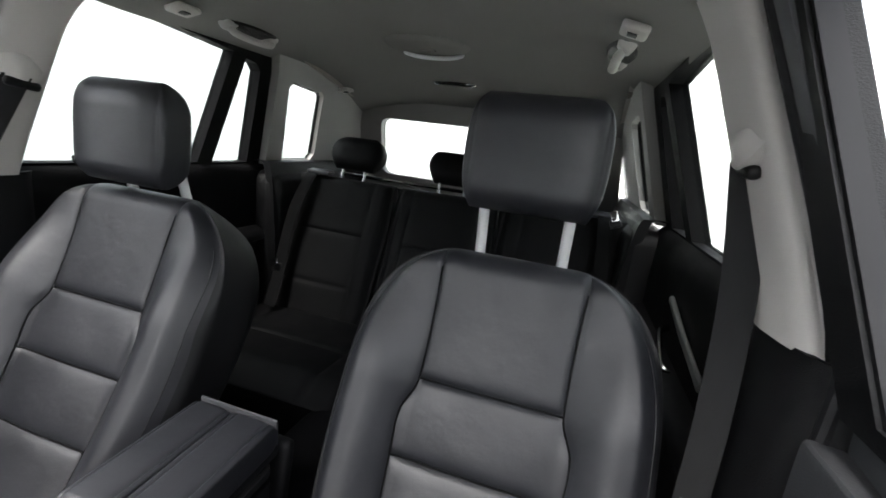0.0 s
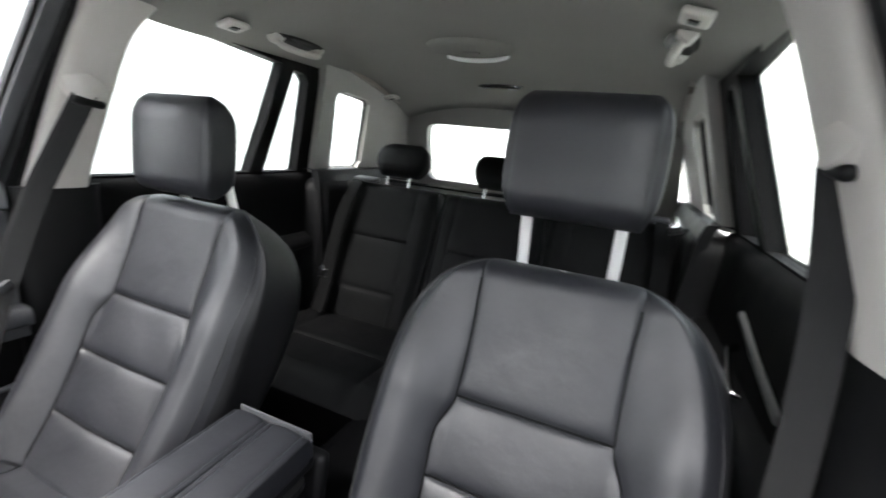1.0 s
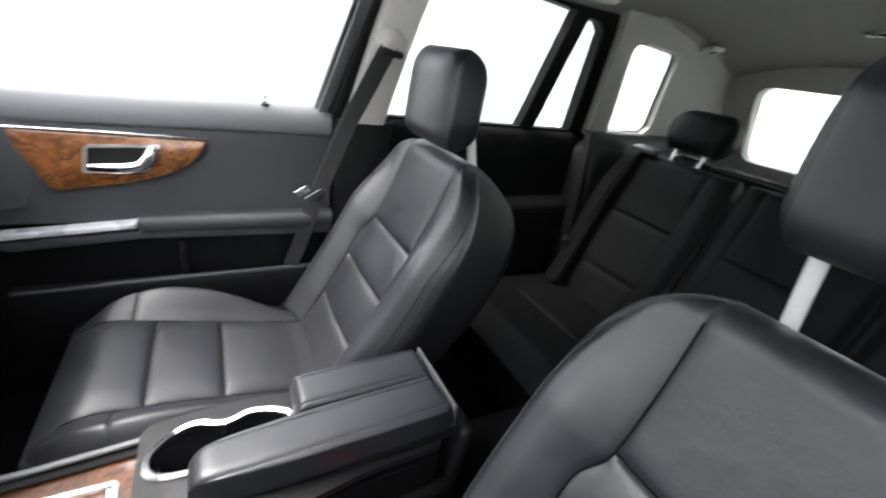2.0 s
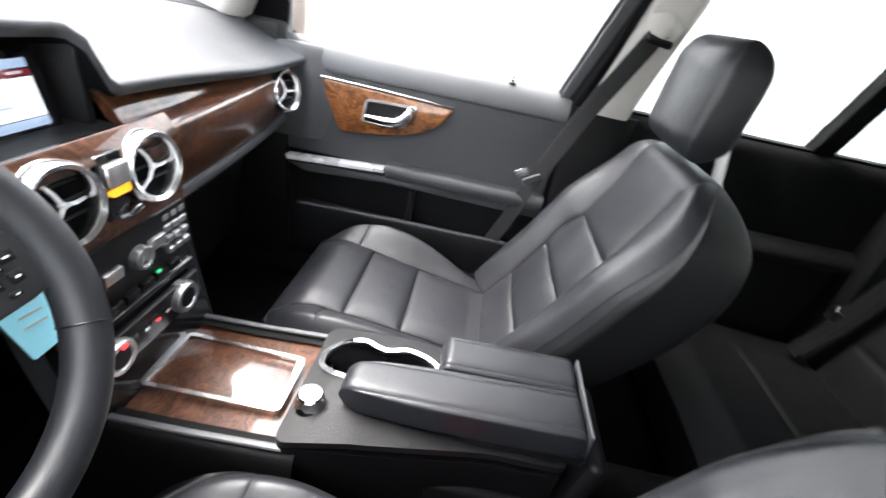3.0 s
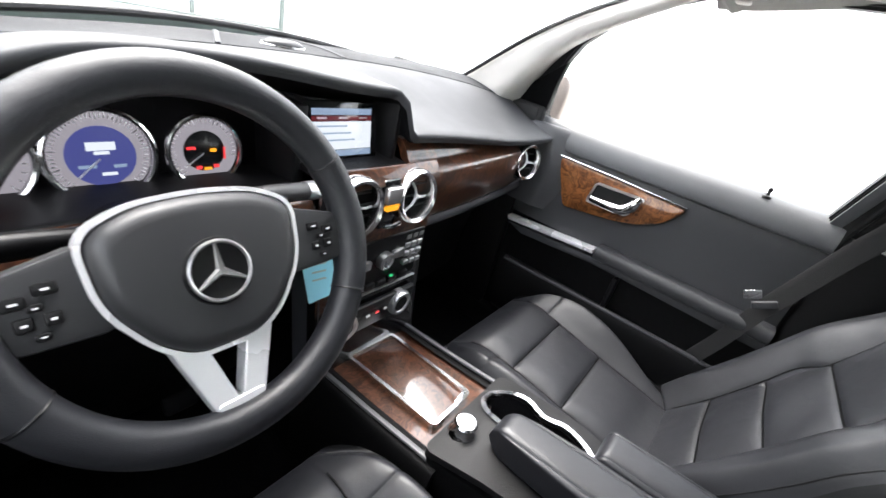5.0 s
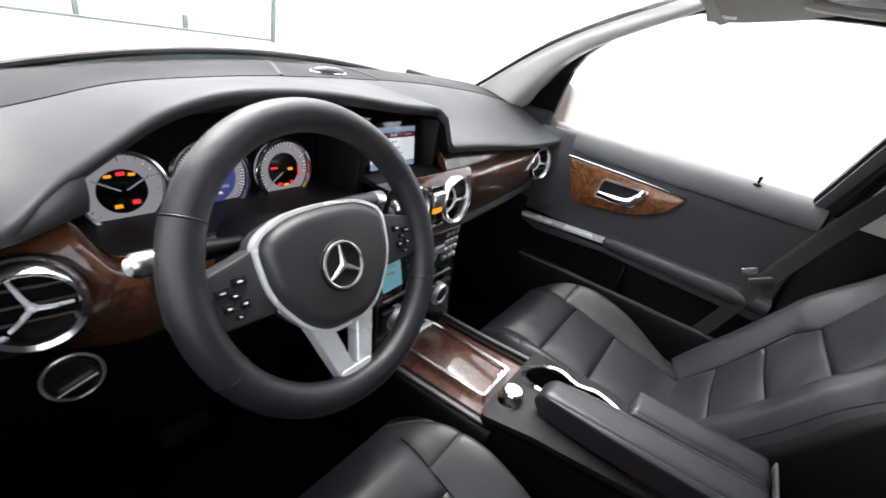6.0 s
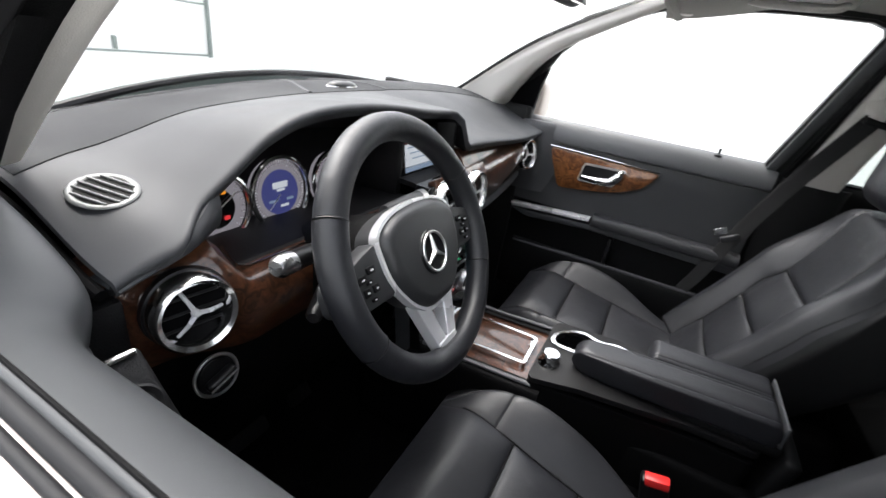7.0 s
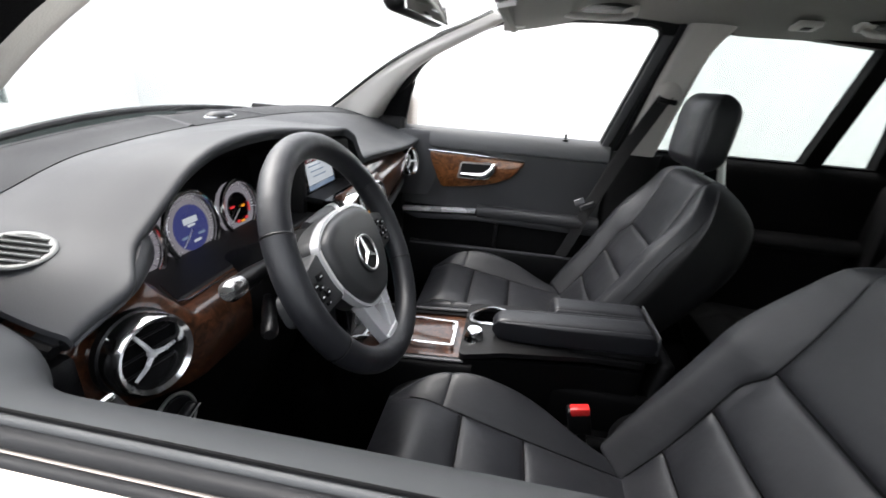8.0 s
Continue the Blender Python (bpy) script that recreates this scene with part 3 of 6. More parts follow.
def rear_door(s, name):
    d = root(name, (s * 0.72, -0.6, 0.40), "closed black-trimmed rear door with tinted window", "car door", kind="structure")
    place = side_place(s)
    outer = [(-0.190, 1.09), (-0.25, 1.46), (-0.29, 1.52), (-0.42, 1.523), (-0.75, 1.512), (-0.90, 1.500), (-0.955, 1.42), (-1.05, 1.09)]
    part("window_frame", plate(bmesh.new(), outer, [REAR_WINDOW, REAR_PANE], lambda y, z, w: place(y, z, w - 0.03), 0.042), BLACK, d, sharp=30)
    for shape in (REAR_WINDOW, REAR_PANE):
        p = part("window_pane", prism(bmesh.new(), shape, lambda y, z, w: place(y, z, w - 0.02), 0.004), TINTED, d, "tinted privacy glass")
        p.visible_shadow = False
    rows = [[(s * x, y, z) for y in (-0.14, -0.6, -1.12)] for x, z in ((0.775, 1.092), (0.80, 1.06), (0.835, 0.95), (0.86, 0.80), (0.85, 0.60), (0.81, 0.42))]
    part("outer_skin", slab(bmesh.new(), rows, (-s * 0.012, 0, 0)), PAINT, d, "pale champagne painted outer door skin")
    # Near-black panels: the shade of the unlit rear is in their colour.
    rows = [[(s * x, y, z) for y in (-0.20, -0.6, -1.02)] for x, z in ((0.76, 1.085), (0.745, 1.105), (0.725, 1.10), (0.705, 1.075), (0.70, 1.0), (0.70, 0.86))]
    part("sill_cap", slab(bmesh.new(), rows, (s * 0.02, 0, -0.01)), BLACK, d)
    rows = [[(s * x, y, z) for y in (-0.20, -0.6, -1.02)] for x, z in ((0.70, 0.87), (0.665, 0.85), (0.66, 0.82), (0.70, 0.79), (0.705, 0.60), (0.70, 0.42))]
    part("lower_panel", slab(bmesh.new(), rows, (s * 0.03, 0, 0)), SOFT_DARK, d)
    if s < 0:
        part("grab_strip", tube(bmesh.new(), [(s * 0.690, -0.62, 0.985), (s * 0.688, -0.48, 0.955), (s * 0.690, -0.33, 0.925)], 0.006, 8, flat=1.6), SILVER, d, "slim trim strip")
        lever = smooth_path([(s * 0.692, -0.60, 0.925), (s * 0.675, -0.585, 0.92), (s * 0.672, -0.555, 0.90), (s * 0.675, -0.51, 0.868), (s * 0.69, -0.50, 0.862)], 4)
        part("handle_lever", tube(bmesh.new(), lever, 0.006, 8, flat=1.5), CHROME, d, "inner door lever")
    part("lock_pin", lathe(bmesh.new(), [(0, 0.022), (0.004, 0.021), (0.005, 0.016), (0.004, 0.004), (0.010, 0.002), (0.011, -0.004)], pose(s * 0.732, -0.36, 1.101), 12), HARD, d)
    return d


rear_door(1, "door_3")
rear_door(-1, "door_4")


def pillars(s):
    place = side_place(s)
    bm = bmesh.new()
    lines = (((0.634, 0.925, 1.150), (0.582, 0.655, 1.338), (0.556, 0.36, 1.482)),
             ((0.632, 0.89, 1.146), (0.574, 0.632, 1.330), (0.552, 0.34, 1.470)),
             ((0.628, 0.80, 1.130), (0.590, 0.612, 1.312), (0.566, 0.33, 1.464)),
             ((0.690, 0.780, 1.118), (0.640, 0.617, 1.313), (0.586, 0.335, 1.470)),
             ((0.716, 0.775, 1.108), (0.652, 0.627, 1.306), (0.592, 0.345, 1.472)))
    f = root("pillar_front", (s * 0.63, 0.8, 1.10), "pale grey plastic windscreen pillar trim", "pillar trim", kind="structure")
    half = tuple(tuple((p + q) / 2 for p, q in zip(a, c)) for a, c in zip(lines[2], lines[3]))
    inner, outer = (lines, ()) if s > 0 else (lines[:3] + (half,), (half,) + lines[3:] + (((0.750, 0.80, 1.085), (0.690, 0.66, 1.29), (0.625, 0.37, 1.455)),))
    part("trim", slab(bm, [[(s * x, y, z) for x, y, z in l] for l in inner], (s * 0.012, 0.012, 0.012), (5, 8)), TRIM, f)
    if outer:
        part("door_shut", slab(bmesh.new(), [[(s * x, y, z) for x, y, z in l] for l in outer], (s * 0.012, 0.012, 0.012), (5, 8)), BLACK, f, "black door surround along the pillar")
    b = root("pillar_middle", (s * 0.70, -0.18, 0.40), "pale grey upper pillar trim over black lower trim", "pillar trim", kind="structure")
    rows = []
    for y, w, back in ((-0.118, 0.012, 0.0), (-0.116, 0.028, 0.0), (-0.126, 0.038, 0.1), (-0.15, 0.045, 0.3), (-0.20, 0.052, 0.6), (-0.240, 0.052, 0.9), (-0.256, 0.042, 1.0), (-0.264, 0.004, 1.0)):
        rows.append([place(y - f * (1 - back) - g * back, z, w) for z, f, g in ((1.085, 0.0, -0.030), (1.15, 0.015, -0.020), (1.30, 0.04, 0.002), (1.40, 0.06, 0.02), (1.46, 0.075, 0.05), (1.52, 0.085, 0.10))])
    part("upper_trim", slab(bmesh.new(), rows, (s * 0.01, 0, 0), (4, 4)), TRIM, b, "pale grey upper trim")
    rows = []
    for y, x in ((-0.085, 0.74), (-0.095, 0.71), (-0.125, 0.695), (-0.20, 0.69), (-0.25, 0.70), (-0.27, 0.74)):
        rows.append([(s * (x + 0.0), y, z) for z in (0.42, 0.7, 0.9, 1.09)])
    part("lower_trim", slab(bmesh.new(), rows, (s * 0.01, 0, 0), (3, 2)), SOFT_DARK, b, "black lower trim")
    rows = [[place(y - f, z, w) for z, f in ((0.60, 0.0), (0.90, 0.0), (1.05, 0.0), (1.15, 0.02), (1.30, 0.045), (1.42, 0.065), (1.50, 0.08))] for y, w in ((-0.078, 0.0), (-0.082, 0.012), (-0.092, 0.018), (-0.104, 0.014), (-0.117, 0.020))]
    part("door_rabbet", slab(bmesh.new(), rows, (s * 0.01, 0, 0), (3, 3)), SOFT_DARK, b, "black door surround")
    part("door_seal", tube(bmesh.new(), [tuple(place(y, z, 0.016)) for y, z in ((-0.083, 0.6), (-0.083, 0.9), (-0.092, 1.10), (-0.13, 1.27), (-0.178, 1.46), (-0.19, 1.515))], 0.009, 8), RUBBER, b, "black rubber door seal")
    # rear side with the quarter window
    c = root("pillar_rear", (s * 0.66, -1.2, 0.40), "pale grey rear side trim round a quarter window", "side trim", kind="structure")
    qp = side_place(s, 0.70)
    outer = [(-0.99, 1.10), (-0.908, 1.42), (-0.862, 1.525), (-1.2, 1.535), (-1.50, 1.47), (-1.72, 1.41), (-1.84, 1.10)]
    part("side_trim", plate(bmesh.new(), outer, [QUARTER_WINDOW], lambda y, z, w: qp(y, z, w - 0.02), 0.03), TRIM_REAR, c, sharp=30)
    part("quarter_frame", frame_prism(bmesh.new(), QUARTER_WINDOW, 0.004, lambda y, z, w: qp(y, z, w - 0.02), 0.012), SOFT_DARK, c)
    p = part("quarter_pane", prism(bmesh.new(), QUARTER_WINDOW, lambda y, z, w: qp(y, z, w - 0.016), 0.004), TINTED, c, "tinted quarter glass")
    p.visible_shadow = False
    rows = [[(s * x, y, z) for y in (-0.96, -1.3, -1.74)] for x, z in ((0.72, 1.11), (0.67, 1.115), (0.64, 1.09), (0.62, 0.9), (0.60, 0.5))]
    part("luggage_side", slab(bmesh.new(), rows, (s * 0.03, 0, 0)), SOFT_DARK, c)
    plate_y = [(-1.0, 0.42), (-1.0, 1.10), (-1.78, 1.10), (-1.78, 0.42)]
    part("outer_skin", prism(bmesh.new(), plate_y, lambda y, z, w: Vector((s * (0.84 - w), y, z)), 0.02), PAINT, c)
    rail = [tuple(place(y, z, 0.02)) for y, z in ((0.36, 1.490), (0.2, 1.510), (0.0, 1.522), (-0.2, 1.526), (-0.45, 1.528), (-0.75, 1.510), (-0.98, 1.482))]
    part("roof_rail_trim", tube(bmesh.new(), smooth_path(rail, 4), 0.014, 10), CLOTH, c)
    part("rail_skin", slab(bmesh.new(), [[place(y, z, w) for y, z in ((0.36, 1.50), (-0.2, 1.53), (-0.7, 1.51), (-1.0, 1.48), (-1.7, 1.36))] for w in (-0.05, 0.0, 0.06)], (0, 0, 0.03)), PAINT, c)


pillars(1)
pillars(-1)


def tailgate():
    t = root("tailgate", (0, -1.7, 0.40), "closed tailgate with pale trim round its rear window", "tailgate", kind="structure")
    place = lambda u, v, w: Vector((u, -1.74 + 0.42 * (v - 1.05) + w, v))
    hole = rounded([(-0.52, 1.072), (0.52, 1.072), (0.50, 1.345), (-0.50, 1.345)], 0.05)
    outer = [(-0.66, 1.0), (0.66, 1.0), (0.60, 1.40), (0.3, 1.425), (-0.3, 1.425), (-0.60, 1.40)]
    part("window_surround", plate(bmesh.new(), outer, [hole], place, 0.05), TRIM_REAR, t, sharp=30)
    p = part("rear_pane", prism(bmesh.new(), hole, lambda u, v, w: place(u, v, w + 0.01), 0.004), TINTED, t, "tinted rear window glass")
    p.visible_shadow = False
    part("lower_trim", rbox(bmesh.new(), (1.36, 0.06, 0.64), (0, -1.76, 0.70), bevel=0.02), SOFT_DARK, t)


tailgate()


def windscreen():
    w = root("windscreen", (0, 0.7, 1.2), "clear raked windscreen with a black edge band", "windscreen", kind="structure")
    base = lambda u: (0.685 * u, 1.10 - 0.155 * u * u, 1.135 + 0.005 * (1 - u * u))
    top = lambda u: (0.595 * u, 0.345 - 0.03 * u * u, 1.492 - 0.022 * u * u)

    def sheet(u, v):
        a, b = Vector(base(2 * u - 1)), Vector(top(2 * u - 1))
        return a.lerp(b, v) + Vector((0, 0.02, 0.03)) * math.sin(math.pi * v)

    p = part("pane", grid_slab(bmesh.new(), sheet, 24, 12, (0, 0.003, 0.004)), GLASS, w)
    p.visible_shadow = False
    edge = [Vector(sheet(i / 24, 0.0)) + Vector((0, -0.006, 0.004)) for i in range(25)]
    part("lower_seal", tube(bmesh.new(), [Vector((p.x, p.y - 0.004, 1.176 - 0.16 * p.x * p.x)) for p in edge], 0.007, 8), RUBBER, w, "black rubber strip along the screen's foot")
    for e in (0.012, 0.988):
        part("side_band", tube(bmesh.new(), [sheet(e, k / 10) for k in range(11)], 0.010, 6), RUBBER, w)
    part("cowl", grid_slab(bmesh.new(), lambda u, v: (0.72 * (2 * u - 1), 1.11 - 0.16 * (2 * u - 1) ** 2 + 0.20 * v, 1.170 - 0.022 * v - (0.095 + 0.035 * v) * (2 * u - 1) ** 2), 24, 4, (0, 0, -0.02)), COWL, w, "dark cowl panel below the screen")
    part("screen_trough", grid_slab(bmesh.new(), lambda u, v: (-0.70 + 1.4 * u, 1.045 + 0.10 * v - 0.155 * ((-0.70 + 1.4 * u) / 0.685) ** 2, 1.108 + 0.022 * v), 24, 3, (0, 0, -0.02)), BLACK, w, "black trough at the foot of the screen")
    part("bonnet", grid_slab(bmesh.new(), lambda u, v: (0.80 * (2 * u - 1), 1.315 - 0.16 * (2 * u - 1) ** 2 + 0.9 * v, 1.125 - 0.16 * v - 0.16 * (2 * u - 1) ** 2), 24, 10, (0, 0, -0.02)), PAINT, w, "pale champagne bonnet")
    for e in (-1, 1):
        rim = [(e * 0.630, 0.934, 1.156), (e * 0.580, 0.663, 1.344), (e * 0.552, 0.372, 1.486)]
        part("side_seal", tube(bmesh.new(), smooth_path(rim, 8), 0.0055, 8), RUBBER, w, "black rubber strip along the screen's side")
    part("header", tube(bmesh.new(), [(0.60 * (2 * i / 20 - 1), 0.335 - 0.03 * (2 * i / 20 - 1) ** 2, 1.474 - 0.022 * (2 * i / 20 - 1) ** 2) for i in range(21)], 0.018, 8), CLOTH, w)


windscreen()


# ---- front seats ----
TILT = radians(30)
UP, OUT = Vector((0, -math.sin(TILT), math.cos(TILT))), Vector((0, math.cos(TILT), math.sin(TILT)))


def groove(d, width=0.0050, depth=0.0062):
    return -depth * math.exp(-abs(d) / width) - 0.15 * depth * math.exp(-(d / (4 * width)) ** 2)


BACK_LINES = (0.008, 0.118, 0.238, 0.360)


def back_half(h):
    return table(h, [(0, 0.205), (0.10, 0.235), (0.22, 0.252), (0.36, 0.254), (0.43, 0.249), (0.48, 0.236), (0.52, 0.215), (0.55, 0.188), (0.575, 0.152), (0.59, 0.118)])


def back_depth(h):
    return table(h, [(0, 0.075), (0.2, 0.09), (0.36, 0.118), (0.48, 0.130), (0.59, 0.120)])


def back_seam(h):
    return table(h, [(0, 0.120), (0.118, 0.124), (0.238, 0.131), (0.305, 0.133), (0.345, 0.118), (0.36, 0.115), (0.45, 0.115), (0.57, 0.120)])


def back_bend(h):
    """The spine of the backrest: upright towards its top, hollow below."""
    return 0.30 * (h - 0.224) ** 2


def back_relief(s, h):
    a, v = abs(s), back_seam(h)
    z = 0.042 * step(0.110, 0.190, a) * (1 - 0.8 * step(0.34, 0.52, h)) - 0.036 * step(back_half(h) * 0.82, back_half(h) * 1.02, a)
    z += 0.004 * step(0.10, 0.0, a) * step(0.34, 0.25, h) * step(0.0, 0.15, h)
    z += groove(a - v)
    if a < v:
        for line in BACK_LINES:
            z += groove(h - line) * step(v, v - 0.008, a)
        for lo, hi in zip(BACK_LINES, BACK_LINES[1:]):
            if lo < h < hi:
                z += 0.0035 * math.sin(math.pi * (h - lo) / (hi - lo)) * step(v, v - 0.05, a)
    return z


def cushion_half(h):
    return table(h, [(0, 0.160), (0.10, 0.182), (0.20, 0.208), (0.30, 0.234), (0.39, 0.248), (0.47, 0.243), (0.53, 0.225), (0.57, 0.196), (0.60, 0.15)])


def cushion_seam(h):
    return table(h, [(0, 0.125), (0.35, 0.13), (0.60, 0.15)])


def cushion_relief(s, h):
    a, v = abs(s), cushion_seam(h)
    w = cushion_half(h)
    z = 0.050 * step(v - 0.006, v + 0.080, a) * step(0.64, 0.40, h) * (0.2 + 0.8 * step(0.05, 0.35, h)) - 0.046 * step(0.82 * w, 1.02 * w, a)
    z -= 0.05 * step(0.46, 0.62, h) ** 2
    z += groove(a - v)
    if a < v:
        for line in (0.30, 0.43):
            z += groove(h - line) * step(v, v - 0.01, a)
        for lo, hi in ((0.15, 0.30), (0.30, 0.43), (0.43, 0.58)):
            if lo < h < hi:
                z += 0.006 * math.sin(math.pi * (h - lo) / (hi - lo)) * step(v, v - 0.05, a)
    else:
        z += groove(h - 0.47, 0.003, 0.004)
    return z


def head_relief(s, h):
    return groove(abs(s) - 0.100, 0.0035, 0.002) - 0.012 * (s / 0.13) ** 2


def headrest(parent, cx, base, low, mat, width=0.112, height=0.182, y=-0.288, back=0.004):
    """A stuffed upright headrest on two posts; base is the middle of the seat back's top, low its lower edge's height."""
    half = lambda h: width * table(h / height, [(0, 0.84), (0.2, 0.97), (0.5, 1.0), (0.78, 0.97), (0.92, 0.89), (1, 0.76)])
    part("headrest", pad(bmesh.new(), (cx, y, low), (0, -0.06, 1), (0, 1, 0.06), height, half, lambda q: 0.048, lambda q: 0.054, head_relief, 70, 110, 0.055, 0.04, 0.36), mat, parent)
    for e in (-0.072, 0.072):
        p = Vector((cx + e, base[1], base[2]))
        part("headrest_post", tube(bmesh.new(), [p - UP * 0.04, p, Vector((cx + e, y - back, low + 0.05))], 0.0093, 12), POST, parent, "bright chrome headrest post")
        part("post_cap", lathe(bmesh.new(), [(0, 0.007), (0.012, 0.007), (0.018, 0.004), (0.021, 0.0), (0.021, -0.012)], Matrix.Translation(p) @ Matrix.Rotation(TILT, 4, "X"), 24, 0.8), SILVER, parent)


def front_seat(cx, fy, fz, low, cush, cy, rise, label, head):
    s = root("front_seat", (cx, 0.12 + fy, 0.37), label, "car seat", "front seats")
    foot = Vector((cx, fy, fz))
    top = 0.59
    base = foot - OUT * 0.058
    # The second slot puts shade on the sides into the leather's colour.
    part("backrest", pad(bmesh.new(), base, UP, OUT, top, back_half, lambda h: 0.053, back_depth, back_relief, 240, 230, 0.05, 0.02, 0.25, back_seam, True, back_bend), LEATHER, s).data.materials.append(LEATHER_SIDE_SHADED)
    part("cushion", pad(bmesh.new(), (cx, cy, cush), (0, 1, rise), (0, -rise, 1), 0.582, cushion_half, lambda h: 0.058, lambda h: 0.10, cushion_relief, 220, 220, 0.075, 0.03, 0.24, cushion_seam, True), LEATHER, s).data.materials.append(LEATHER_SIDE_SHADED)
    spec = (base, UP, OUT, back_half, lambda h: 0.053, back_relief, 0.25, back_bend)
    cspec = ((cx, cy, cush), (0, 1, rise), (0, -rise, 1), cushion_half, lambda h: 0.058, cushion_relief, 0.24, lambda h: 0.0)
    # Black bead in each groove stands in for the shade of the crease.
    for lines, sp_, seam_, top_ in ((BACK_LINES[1:], spec, back_seam, 0.545), ((0.30, 0.43), cspec, cushion_seam, 0.54)):
        for line in lines:
            v = seam_(line) - 0.001
            part("seam", tube(bmesh.new(), [pad_point(*sp_, -v + 2 * v * i / 30, line, 0.0020) for i in range(31)], 0.0016, 6), BLACK, s)
        for e in (-1, 1):
            part("seam", tube(bmesh.new(), [pad_point(*sp_, e * seam_(h), h, 0.0016) for h in [0.03 + (top_ - 0.03) * i / 70 for i in range(71)]], 0.0016, 6), BLACK, s)
    for e in (-1, 1):
        line = [pad_point(*spec, e * back_half(h) * 0.93, h, 0.0004) for h in [0.08 + 0.42 * i / 60 for i in range(61)]]
        part("piping", tube(bmesh.new(), line, 0.0013, 6), LEATHER_SIDE_SHADED, s)
    part("seat_base", rbox(bmesh.new(), (0.44, 0.46, 0.10), (cx, fy + 0.127, 0.43), bevel=0.02), HARD, s)
    for e in (-0.19, 0.19):
        part("seat_rail", rbox(bmesh.new(), (0.04, 0.55, 0.03), (cx + e, fy + 0.10, 0.385), bevel=0.004), HARD, s)
    part("back_shell", pad(bmesh.new(), base - OUT * 0.070 + UP * 0.02, UP, -OUT, 0.34, lambda h: back_half(h) * 0.86, lambda h: 0.02, lambda h: 0.02, lambda a, b: 0, 40, 60, bend=lambda h: -back_bend(h)), SOFT_DARK, s)
    for e in (-1, 1):
        part("hinge_cover", lathe(bmesh.new(), [(0, 0.03), (0.06, 0.028), (0.075, 0.018), (0.08, 0.0), (0.08, -0.02)], pose(cx + e * 0.235, fy - 0.085, fz + 0.005, 0, 90 * e, 0), 32), HARD, s)
    part("hip_cover", rbox(bmesh.new(), (0.035, 0.50, 0.13), (cx - 0.245, fy + 0.11, 0.50), bevel=0.016, seg=3), HARD, s)
    part("hip_cover", rbox(bmesh.new(), (0.035, 0.50, 0.13), (cx + 0.245, fy + 0.11, 0.50), bevel=0.016, seg=3), HARD, s)
    headrest(s, cx, base + UP * (top - 0.004) - OUT * (0.022 - back_bend(top)), low, LEATHER, *head)
    return s


front_seat(-0.370, -0.020, 0.576, 1.160, 0.518, -0.113, 0.24, "black leather driver's seat with raised headrest", (0.114, 0.190, -0.315))
front_seat(0.383, 0.033, 0.586, 1.110, 0.528, -0.075, 0.16, "black leather passenger seat with lowered headrest", (0.112, 0.192, -0.226, 0.046))


# ---- rear bench ----
def rear_bench():
    s = root("rear_bench", (0, -0.95, 0.37), "black leather rear bench with three headrests", "car seat")
    up, out = Vector((0, -math.sin(radians(22)), math.cos(radians(22)))), Vector((0, math.cos(radians(22)), math.sin(radians(22))))

    def relief(wide):
        def f(a, h):
            z = groove(abs(a) - wide * 0.62) - 0.03 * step(wide * 0.8, wide, abs(a))
            if abs(a) < wide * 0.62:
                z += groove(h - 0.395) + groove(h - 0.19)
            return z
        return f

    for x, w in ((0.44, 0.235), (-0.44, 0.235), (0.0, 0.205)):
        part("backrest", pad(bmesh.new(), Vector((x, -0.945, 0.49)), up, out, 0.625, lambda h: w * table(h, [(0, 0.95), (0.45, 1), (0.625, 0.93)]), lambda h: 0.05, lambda h: 0.06, relief(w), 90, 90, 0.04, 0.02, 0.2), LEATHER_REAR_DIMMED, s)
    for x in (0.345, -0.345):
        def rel(a, h):
            return groove(abs(a) - 0.20) + (groove(h - 0.25) if abs(a) < 0.2 else 0) - 0.03 * step(0.28, 0.34, abs(a)) - 0.04 * step(0.40, 0.52, h)
        part("cushion", pad(bmesh.new(), (x, -0.95, 0.525), (0, 1, 0.06), (0, -0.06, 1), 0.50, lambda h: 0.34, lambda h: 0.05, lambda h: 0.16, rel, 70, 90, 0.07, 0.03, 0.2), LEATHER_REAR_DIMMED, s)
    part("shelf_strip", tube(bmesh.new(), [(-0.5, -1.235, 1.085), (0.5, -1.235, 1.085)], 0.008, 8), CHROME, s, "bright strip behind the backrests")
    for x, k in ((0.42, 1.0), (-0.42, 1.0), (0.0, 0.92)):
        b = Vector((x, -0.945, 0.49)) + up * 0.617
        half = lambda h: 0.115 * k * table(h / 0.14, [(0, 0.72), (0.35, 0.97), (0.6, 1.0), (0.85, 0.86), (1, 0.6)])
        h = part("headrest", pad(bmesh.new(), b + up * 0.048, up, out, 0.14 * k, half, lambda q: 0.045, lambda q: 0.045, lambda a, c: 0, 36, 60, 0.07, 0.045, 0.5), LEATHER_REAR_DIMMED, s)
        for e in (-0.05, 0.05):
            part("headrest_post", tube(bmesh.new(), [b + Vector((e, 0, 0)) - up * 0.03, b + Vector((e, 0, 0)) + up * 0.08], 0.007, 10), CHROME, s, "chrome headrest post")
    return s


rear_bench()


